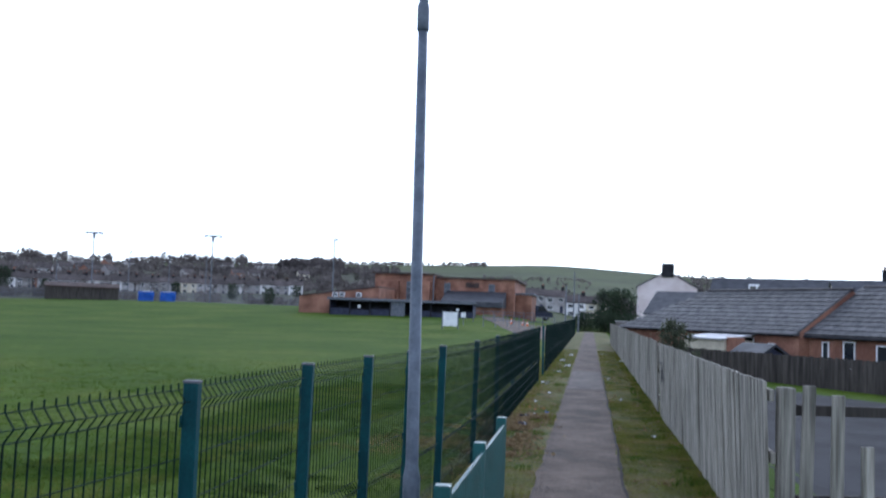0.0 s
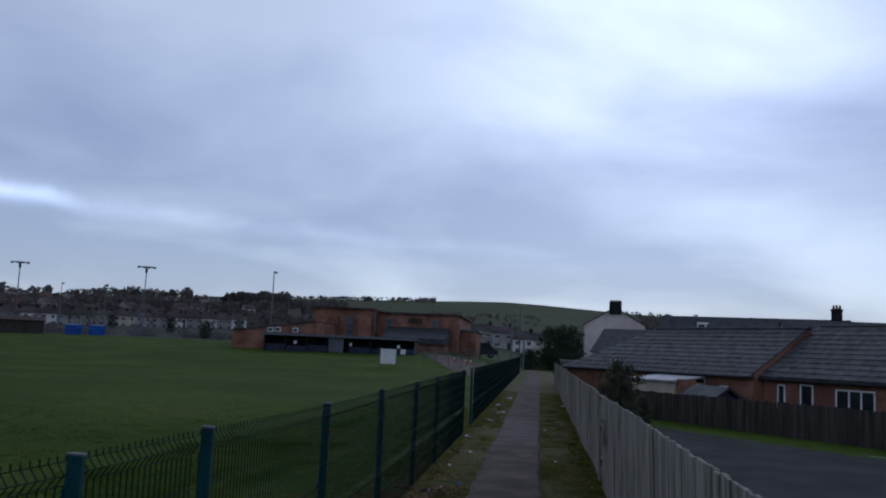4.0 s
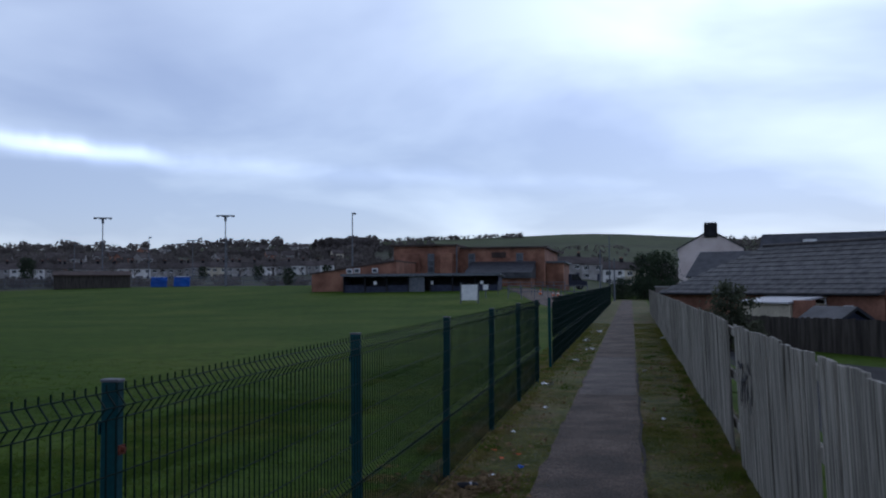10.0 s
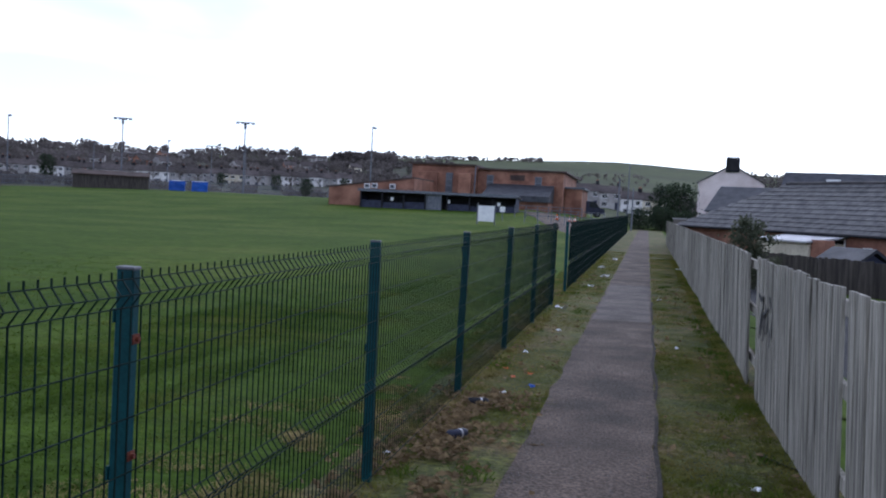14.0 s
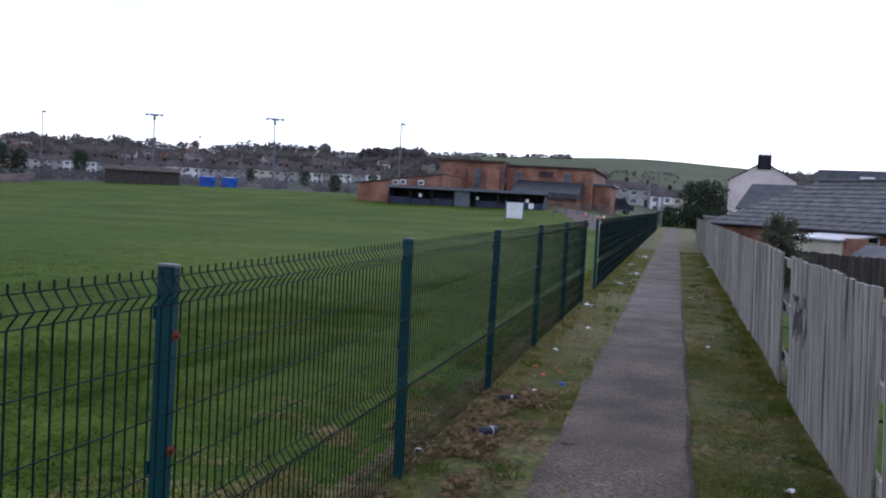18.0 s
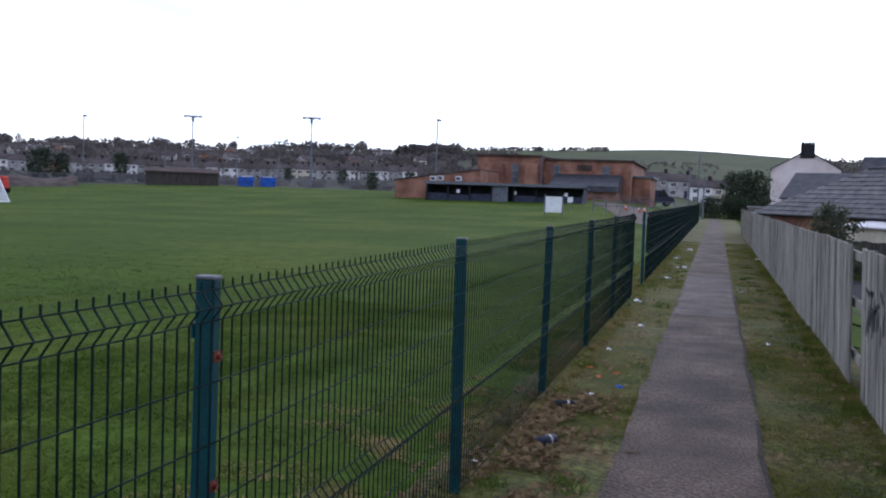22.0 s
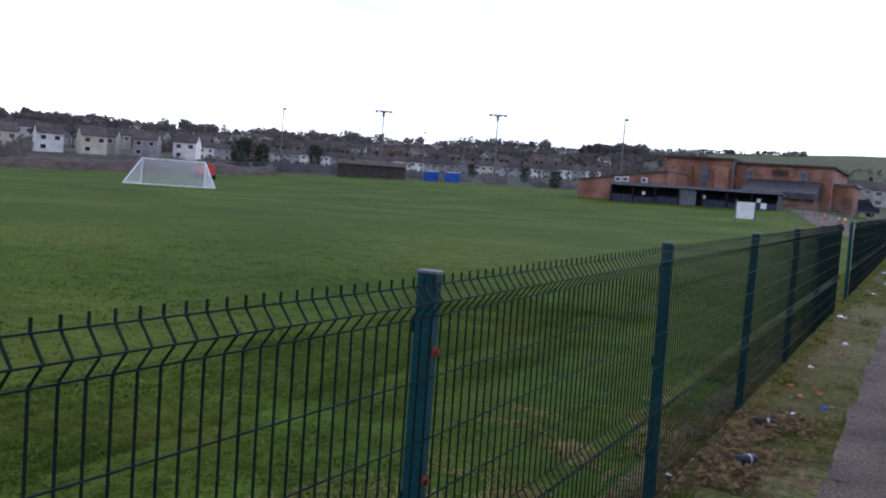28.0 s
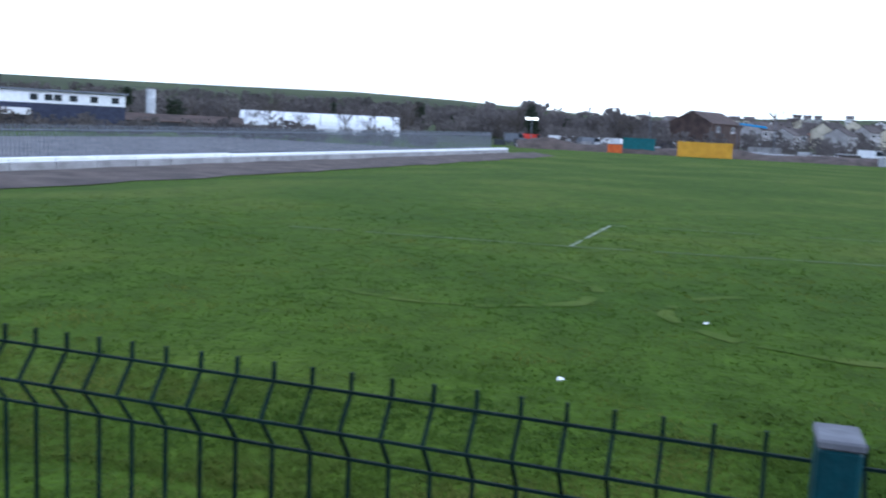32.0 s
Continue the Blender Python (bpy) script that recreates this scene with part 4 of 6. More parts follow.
block(sg, "post", -0.03, 0.03, -0.03, 0.03, -0.6, 0.9, M_GALV)
block(sg, "board", -0.2, 0.2, -0.045, -0.032, 0.5, 0.9, M_UPVC)


def railing(x0, y0, x1, y1, z, h, n):
    t = thing("railing", pose(0, 0, 0), "galvanised tubular railing beside the hall yard", "railing", "railings by the hall")
    for k in range(n + 1):
        u = k / n
        bm = bmesh.new()
        tube(bm, [(x0 + (x1 - x0) * u, y0 + (y1 - y0) * u, z - 0.4), (x0 + (x1 - x0) * u, y0 + (y1 - y0) * u, z + h)], 0.03, 6)
        part("post", bm, M_GALV, t)
    for f in (0.55, 1.0):
        bm = bmesh.new()
        tube(bm, [(x0, y0, z + h * f), (x1, y1, z + h * f)], 0.028, 6)
        part("rail", bm, M_GALV, t)


railing(at_y(8.0, 72), 72, at_y(4.0, 72), 74, 1.0, 1.1, 6)
railing(at_y(7.6, 64), 66, at_y(2.6, 66), 68, 0.8, 1.0, 6)
bm = bmesh.new()
prev = None
for i in range(16):
    y = 44 + i * 2.6
    xa, xb = -0.6 - 0.24 * (y - 44), -0.3
    ring = [bm.verts.new((xa + (xb - xa) * k / 5, y, land(xa + (xb - xa) * k / 5, y) + 0.03)) for k in range(6)]
    if prev:
        for k in range(5):
            bm.faces.new((prev[k], prev[k + 1], ring[k + 1], ring[k]))
    prev = ring
tagged(part("hall_yard", bm, M_PATH, smooth=True), "pale grey asphalt yard before the hall", "road", kind="structure")
for a, yy in ((4.6, 76), (4.3, 77), (5.4, 75)):
    x = at_y(a, yy)
    c = thing("traffic_cone", pose(x, yy, land(x, yy)), "orange and white traffic cone", "cone", "cones in the yard")
    bm = bmesh.new()
    tube(bm, [(0, 0, 0.03), (0, 0, 0.5)], [0.13, 0.03], 10)
    part("cone", bm, M_ORANGE, c)
    block(c, "base", -0.2, 0.2, -0.2, 0.2, 0.0, 0.035, M_DARK)
    bm = bmesh.new()
    tube(bm, [(0, 0, 0.2), (0, 0, 0.32)], [0.094, 0.070], 10, False)
    part("band", bm, M_UPVC, c)


# ---- floodlight masts ----
def mast(x, y, top, arms, group="masts along the pitch"):
    z = land(x, y)
    t = thing("floodlight_mast", pose(x, y, z, 0, 0, 25), "slim grey steel floodlight mast", "floodlight", group)
    h = top - z
    bm = bmesh.new()
    tube(bm, [(0, 0, -0.5), (0, 0, h * 0.5), (0, 0, h)], [0.11, 0.08, 0.055], 8)
    part("pole", bm, M_GALV, t)
    w = 1.15 if arms > 1 else 0.35
    block(t, "crossarm", -w if arms > 1 else -0.08, w, -0.05, 0.05, h - 0.06, h + 0.06, M_GALV)
    for k in ((-0.95, -0.3, 0.3, 0.95) if arms > 1 else (0.25,)):
        bm = bmesh.new()
        box(bm, -0.2, 0.2, -0.14, 0.14, -0.07, 0.07, pose(k, -0.1, h - 0.1, 20, 0, 0), 0.02)
        part("lamp_head", bm, M_GALV, t)
    if arms > 1:
        bm = bmesh.new()
        tube(bm, [(0, 0, h - 0.75), (0, 0, h - 0.1)], 0.16, 8)
        part("collar", bm, M_GALV, t)


for x, top, n in ((-32.1, 11.0, 1), (-48.9, 11.05, 2), (-66.1, 11.1, 2), (-83.2, 11.05, 1)):
    mast(x, 107, top, n)
for az, r, top, n in ((24.6, 165, 10.2, 1), (26.6, 200, 12.0, 2), (29.1, 175, 11.2, 1), (33.2, 170, 9.5, 1)):
    x, y = polar(az, r)
    mast(x, y, top, n, "masts beyond the pitch")


# ---- football goal ----
def goal():
    x, y = polar(43.9, 76)
    t = thing("football_goal", pose(x, y, 0, 0, 0, 36), "white portable football goal with a pale net", "goal")
    W, H, D, B = 2.4, 2.0, -1.8, 1.0
    for s in (-1, 1):
        for nm, a, b in (("post", (s * W, 0, 0), (s * W, 0, H)), ("side_bar", (s * W, 0, H), (s * (W + B), D, 0.05)), ("ground_bar", (s * W, 0, 0.05), (s * (W + B), D, 0.05))):
            bm = bmesh.new()
            tube(bm, [a, b], 0.055, 8)
            part(nm, bm, M_ALU, t)
    for nm, a, b in (("crossbar", (-W, 0, H), (W, 0, H)), ("back_bar", (-W - B, D, 0.05), (W + B, D, 0.05))):
        bm = bmesh.new()
        tube(bm, [a, b], 0.055, 8)
        part(nm, bm, M_ALU, t)
    vs, fs = [], []

    def cord(p, q, r=0.013):
        i = len(vs)
        p, q = Vector(p), Vector(q)
        for c in (p, q):
            vs.extend([(c.x - r, c.y, c.z - r), (c.x + r, c.y, c.z + r)])
        fs.append((i, i + 1, i + 3, i + 2))
    for k in range(41):
        u = -1 + 2 * k / 40
        cord((u * W, 0, H), (u * (W + B), D, 0.05))
    for k in range(1, 15):
        u = k / 15
        w = W + B * u
        cord((-w, D * u, H + (0.05 - H) * u), (w, D * u, H + (0.05 - H) * u))
        for s in (-1, 1):
            cord((s * W, 0, H * (1 - u)), (s * w, D * u, max(0.05, H * (1 - u))))
    for s in (-1, 1):
        for k in range(1, 12):
            u = k / 12
            cord((s * (W + B * u), D * u, H + (0.05 - H) * u), (s * (W + B * u), D * u, 0.05))
    heap("net", vs, fs, M_ALU, t, "pale cord net")


goal()
x, y = polar(42.1, 97)
rb = thing("red_roller", pose(x, y, land(x, y)), "red field machine with black wheels behind the goal", "machine")
block(rb, "body", -0.9, 0.9, -0.5, 0.5, 0.45, 1.25, M_RED, 0.08)
block(rb, "hood", 0.2, 0.9, -0.4, 0.4, 1.25, 1.6, M_RED, 0.08)
for wx, wy in ((-0.6, -0.5), (0.6, -0.5), (-0.6, 0.5), (0.6, 0.5)):
    bm = bmesh.new()
    tube(bm, [(wx, wy - 0.1, 0.35), (wx, wy + 0.1, 0.35)], 0.35, 12)
    part("wheel", bm, M_DARK, rb)
for a, lab in ((28.5, "blue plastic tarpaulin over stacked goods"), (27.2, "blue plastic tarpaulin over stacked goods")):
    x, y = polar(a, 124)
    t = thing("covered_stack", pose(x, y, land(x, y), 0, 0, 28), lab, "tarpaulin", "blue stacks by the pitch")
    bm = bmesh.new()
    bmesh.ops.create_cube(bm, size=1)
    bmesh.ops.subdivide_edges(bm, edges=bm.edges, cuts=3, use_grid_fill=True)
    for v in bm.verts:
        v.co = Vector((v.co.x * 2.0, v.co.y * 1.4, (v.co.z + 0.5) * 1.25)) + Vector((noise.noise(v.co * 3), noise.noise(v.co * 3 + Vector((5, 0, 0))), noise.noise(v.co * 3 + Vector((0, 7, 0))))) * 0.13
    part("cover", bm, M_BLUE, t)
    block(t, "top_sheet", -0.7, 0.9, -0.5, 0.5, 1.26, 1.34, M_UPVC, 0.02)
x, y = polar(32.2, 126)
gable_house("pavilion", pose(x, y, land(x, y), 0, 0, 32), 9, 4, 1.6, 2.1, M_WOODDK, M_BRICKDK, "low brown timber pavilion beside the pitch", category="pavilion")


# ---- railings along the far edge of the pitch ----
def boundary_fence():
    t = thing("boundary_railings", pose(0, 0, 0), "long grey steel railings along the far edge of the pitch", "railings")
    pts = []
    for k in range(30):
        x, y = polar(17.5 + 29.5 * k / 29, 129.5 + 1.5 * math.sin(k * 0.7))
        pts.append(Vector((x, y, land(x, y))))
    for p in pts:
        bm = bmesh.new()
        tube(bm, [(p.x, p.y, p.z - 0.3), (p.x, p.y, p.z + 1.35)], 0.045, 6)
        part("post", bm, M_GALV, t)
    for h in (0.2, 0.75, 1.25):
        bm = bmesh.new()
        tube(bm, [(p.x, p.y, p.z + h) for p in pts], 0.03, 4)
        part("rail", bm, M_GALV, t)
    vs_, fs_ = [], []
    for a, b in zip(pts, pts[1:]):
        n = 14
        for k in range(1, n):
            p = a + (b - a) * (k / n)
            i = len(vs_)
            vs_.extend([(p.x + u, p.y + v, p.z + w) for w in (0.05, 1.3) for u, v in ((-0.012, -0.012), (0.012, -0.012), (0.012, 0.012), (-0.012, 0.012))])
            fs_.extend([(i + q, i + (q + 1) % 4, i + 4 + (q + 1) % 4, i + 4 + q) for q in range(4)])
    heap("infill", vs_, fs_, M_GALV, t)["kind"] = "stuff"


boundary_fence()


# ---- trees ----
def bare_tree(seed, h=9.0, spread=0.42, twigs=520):
    """A leafless tree, built once at the origin: trunk, limbs and a crown of fine twigs."""
    rnd = random.Random(seed)
    t = thing("bare_tree", pose(0, 0, 0), "leafless winter tree with a fine twiggy crown", "tree", "winter trees")
    bm = bmesh.new()
    tube(bm, [(0, 0, -0.5), (0.05, 0.03, h * 0.2), (0.0, 0.08, h * 0.45), (0.1, 0, h * 0.7)], [h * 0.028, h * 0.022, h * 0.016, h * 0.006], 7)
    part("trunk", bm, M_BARK, t)
    ends = []
    bm = bmesh.new()
    for k in range(16):
        a = k * 2.4 + rnd.uniform(-0.4, 0.4)
        z = h * rnd.uniform(0.22, 0.62)
        l = h * spread * rnd.uniform(0.6, 1.0) * (1.15 - 0.5 * z / h)
        mid = Vector((math.cos(a) * l * 0.5, math.sin(a) * l * 0.5, z + l * 0.4))
        end = Vector((math.cos(a + 0.2) * l, math.sin(a + 0.2) * l, z + l * rnd.uniform(0.7, 1.1)))
        tube(bm, [(0, 0, z), mid, end], [h * 0.011, h * 0.007, h * 0.002], 5)
        ends += [mid, end, (mid + end) / 2]
    part("branchwork", bm, M_BARK, t)
    vs, fs = [], []
    for k in range(twigs):
        p = ends[rnd.randrange(len(ends))] + Vector((rnd.gauss(0, 1), rnd.gauss(0, 1), rnd.gauss(0, 1))) * h * 0.055
        d = Vector((p.x + rnd.gauss(0, 1.2), p.y + rnd.gauss(0, 1.2), abs(rnd.gauss(1.2, 1)) * h * 0.12)).normalized() * h * rnd.uniform(0.06, 0.14)
        s = Vector((rnd.uniform(-1, 1), rnd.uniform(-1, 1), rnd.uniform(-0.4, 0.4))).normalized() * h * 0.0042
        i = len(vs)
        vs.extend([tuple(p - s), tuple(p + s), tuple(p + d)])
        fs.append((i, i + 1, i + 2))
    c = heap("crown", vs, fs, M_TWIG, t, "fine bare twigs")
    return t


def leafy(name, seed, h, w, material, label, n=2600, bottom=0.05, cone=0.0, leaf=0.05, category="tree", group="evergreens"):
    """An evergreen, built once at the origin: trunk, limbs and many small leaf clumps with gaps between."""
    rnd = random.Random(seed)
    t = thing(name, pose(0, 0, 0), label, category, group)
    bm = bmesh.new()
    tube(bm, [(0, 0, -0.4), (0, 0, h * 0.4), (0.05, 0, h * 0.85)], [h * 0.03, h * 0.02, h * 0.005], 6)
    part("trunk", bm, M_BARK, t)
    bm = bmesh.new()
    clumps = []
    for k in range(26):
        a, z = k * 2.4, h * (bottom + (0.92 - bottom) * (k + 0.5) / 26)
        rr = w * (1 - cone * (z / h)) * math.sqrt(max(0.05, 1 - ((z / h - 0.45) / 0.6) ** 2)) * rnd.uniform(0.65, 1.05)
        e = Vector((math.cos(a) * rr, math.sin(a) * rr, z + h * 0.05))
        tube(bm, [(0, 0, z - h * 0.04), e], [h * 0.008, h * 0.002], 4)
        clumps += [(e, 1.0), (e * 0.6 + Vector((0, 0, z * 0.4)), 1.2)]
    part("branchwork", bm, M_BARK, t)
    vs, fs = [], []
    for k in range(n):
        c, s = clumps[rnd.randrange(len(clumps))]
        p = c + Vector((rnd.gauss(0, 1), rnd.gauss(0, 1), rnd.gauss(0, 0.8))) * w * 0.16 * s
        a, b = (Vector((rnd.uniform(-1, 1), rnd.uniform(-1, 1), rnd.uniform(-1, 1))).normalized() * h * leaf * rnd.uniform(0.5, 1.1) for _ in range(2))
        i = len(vs)
        vs.extend([tuple(p - a * 0.5), tuple(p + b * 0.5), tuple(p + a * 0.7), tuple(p - b * 0.5)])
        fs.append((i, i + 1, i + 2, i + 3))
    heap("crown", vs, fs, material, t, "dense dark leaf clumps")
    return t


def settle(t, x, y, s=1.0, yaw=0.0, z=None, copy=True):
    m = pose(x, y, land(x, y) if z is None else z, 0, 0, yaw)
    if not copy:
        t.matrix_basis = m @ Matrix.Scale(s, 4)
        return t
    c = copy_thing(t, m)
    c.matrix_basis = m @ Matrix.Scale(s, 4)
    return c


TREES = [bare_tree(3, 9, 0.45), bare_tree(8, 8, 0.52), bare_tree(15, 10, 0.38)]
EVER = [leafy("evergreen_tree", 4, 6.0, 2.1, M_LEAF, "dark rounded evergreen tree beside the houses"), leafy("evergreen_tree", 9, 8.0, 2.0, M_LEAF, "dark tall conifer among bare trees", cone=0.6)]
x, y = polar(-1.9, 96)
settle(EVER[0], x, y, 0.82, copy=False)
x, y = polar(101.2, 190)
settle(EVER[1], x, y, 0.9, copy=False)
for t0, (az, r, s) in zip(TREES, ((37.6, 420, 1.0), (24.5, 520, 1.0), (68.5, 420, 1.1))):
    x, y = polar(az, r)
    settle(t0, x, y, s, copy=False)
# garden shrub leaning over the timber fence, and the hedge at the path's end
sb = leafy("garden_shrub", 21, 2.9, 0.75, M_SHRUB, "straggly grey-green garden shrub behind the timber fence", n=3800, bottom=0.15, leaf=0.04, category="shrub", group="shrubs")
settle(sb, 4.35, 26.0, 0.86, 40, -0.75, copy=False)
settle(sb, 5.4, 28.5, 0.45, 190, -0.75)
hb = leafy("hedge", 31, 2.2, 1.3, M_LEAF, "dark clipped hedge at the end of the path", n=3000, bottom=0.02, leaf=0.07, category="hedge", group="hedges")
settle(hb, at_y(-0.9, 84), 84, 1.0, 0, 0.4, copy=False)
settle(hb, at_y(0.4, 86), 86, 0.95, 70, 0.4)
settle(hb, at_y(-2.2, 82), 82, 0.85, 150, 0.4)
for az, r, s in ((20.9, 128, 0.42), (22.7, 205, 0.6), (40.0, 135, 0.75), (38.9, 140, 0.65), (-1.0, 104, 0.8)):
    x, y = polar(az, r)
    settle(EVER[0], x, y, s, az * 7)
rnd = random.Random(5)
for k in range(16):
    az, r = 18.5 + k * 1.45 + rnd.uniform(-0.5, 0.5), rnd.uniform(225, 265)
    x, y = polar(az, r)
    settle(TREES[k % 3] if k % 5 else EVER[0], x, y, rnd.uniform(0.4, 0.6), rnd.uniform(0, 360))
for k in range(70):
    az, r = rnd.uniform(14, 72), rnd.uniform(200, 820)
    x, y = polar(az, r)
    settle(TREES[k % 3] if k % 4 else EVER[k % 2], x, y, rnd.uniform(0.55, 1.1), rnd.uniform(0, 360))
for k in range(34):
    az, r = rnd.uniform(93, 133), rnd.uniform(150, 260)
    x, y = polar(az, r)
    settle(TREES[k % 3] if k % 3 else EVER[k % 2], x, y, rnd.uniform(0.5, 0.85), rnd.uniform(0, 360))
for az, r, s in ((87, 380, 1.4), (86, 390, 1.3), (49.5, 260, 1.1), (50.5, 250, 1.2), (76, 400, 1.0), (-15, 130, 0.7), (-19.3, 140, 0.8), (-21, 130, 0.7), (-11.3, 300, 0.8)):
    x, y = polar(az, r)
    settle(TREES[int(r) % 3], x, y, s, az * 13)
for az, r, s in ((117.0, 138, 0.55), (115.2, 136, 0.5), (112.5, 139, 0.55), (111.0, 137, 0.45), (109.0, 140, 0.6), (119.5, 140, 0.5)):
    x, y = polar(az, r)
    settle(TREES[int(r) % 3], x, y, s, az * 31)


def woods(name, arcs, label, count, hs=(3, 7), seed=1, material=None):
    """Far woodland: rounded crowns of leaf or twig clumps standing in bands on the hills; arcs: bearings, distances."""
    r_ = random.Random(seed)
    q_ = np.random.RandomState(seed)
    wts = [(a1 - a0) * (r1 - r0 + 60) for a0, a1, r0, r1 in arcs]
    quads = []
    for _ in range(count):
        a0, a1, r0, r1 = r_.choices(arcs, wts)[0]
        az, r = r_.uniform(a0, a1), r_.uniform(r0, r1)
        if noise.noise((az * 0.5, r * 0.012, seed)) < -0.25:
            continue
        x, y = polar(az, r)
        h = r_.uniform(*hs) * (0.8 + 0.5 * noise.noise((az * 0.9, r * 0.02, 0)))
        w = h * r_.uniform(0.34, 0.55)
        n = 30
        p = q_.normal(size=(n, 3))
        p /= np.linalg.norm(p, axis=1)[:, None]
        p *= q_.uniform(0.35, 1.0, (n, 1)) ** 0.5
        c = np.array((x, y, land(x, y) + h * 0.50)) + p * np.array((w, w, h * 0.48))
        s = w * q_.uniform(0.12, 0.28, (n, 1)) * (1.55 if r > 280 else 1.0)
        u = q_.normal(size=(n, 3))
        u *= s / np.linalg.norm(u, axis=1)[:, None]
        v = np.cross(u, q_.normal(size=(n, 3)))
        v *= s / np.linalg.norm(v, axis=1)[:, None]
        quads.append(np.stack((c - u, c + v, c + u, c - v), axis=1).reshape(-1, 3))
    vs = np.concatenate(quads)
    fs = np.arange(len(vs)).reshape(-1, 4)
    tagged(heap(name, vs.tolist(), fs.tolist(), material or M_WOODLAND), label, "woodland", kind="stuff")


woods("far_woods", [(15.5, 19.5, 700, 760), (21, 80, 820, 900), (45, 66, 640, 780)], "dark hedgerows and copses along the ridge", 1500, (4, 9), 2)
woods("hillside_scrub", [(12, 30, 320, 780), (30, 68, 320, 820)], "brown winter scrub and hedges between the houses", 4600, (3, 6.5), 3)
woods("ridge_hedge", [(6.5, 22, 840, 900)], "low dark hedge line along the ridge", 650, (2, 4), 25)
woods("field_hedges", [(-1, 8, 330, 430), (0, 7, 520, 620)], "dark hedges across the pasture hill", 260, (1.5, 3), 5)
woods("valley_woods", [(96, 112, 180, 330), (108, 134, 170, 330), (104, 134, 330, 600)], "dark winter woodland across the valley", 3000, (3, 5.5), 4)
woods("site_scrub", [(62, 100, 190, 330), (60, 104, 330, 640)], "brown scrub and bare trees behind the building site", 1500, (2, 5), 8)
woods("site_bushes", [(52, 80, 135, 175), (76, 100, 140, 190)], "low brown bushes along the edge of the building site", 850, (1.4, 4.2), 9)
woods("garden_hedges", [(-24, -2, 110, 300), (-26, -5, 420, 860)], "dark hedges and gardens behind the bungalows", 1900, (2.5, 6), 6)
woods("boundary_hedge", [(18, 47, 132, 142)], "low brown hedge behind the pitch railings", 420, (1.0, 2.0), 14)
woods("site_trees", [(93, 104.5, 195, 270)], "dark winter trees behind the building site", 480, (5, 8.2), 15)
woods("roadside_bushes", [(107, 133, 84, 112)], "low dark bushes beyond the works road", 420, (1.0, 2.2), 16)
woods("ridge_copse", [(15.6, 19.4, 720, 770)], "dark copse standing on the ridge", 240, (7, 10.5), 12)


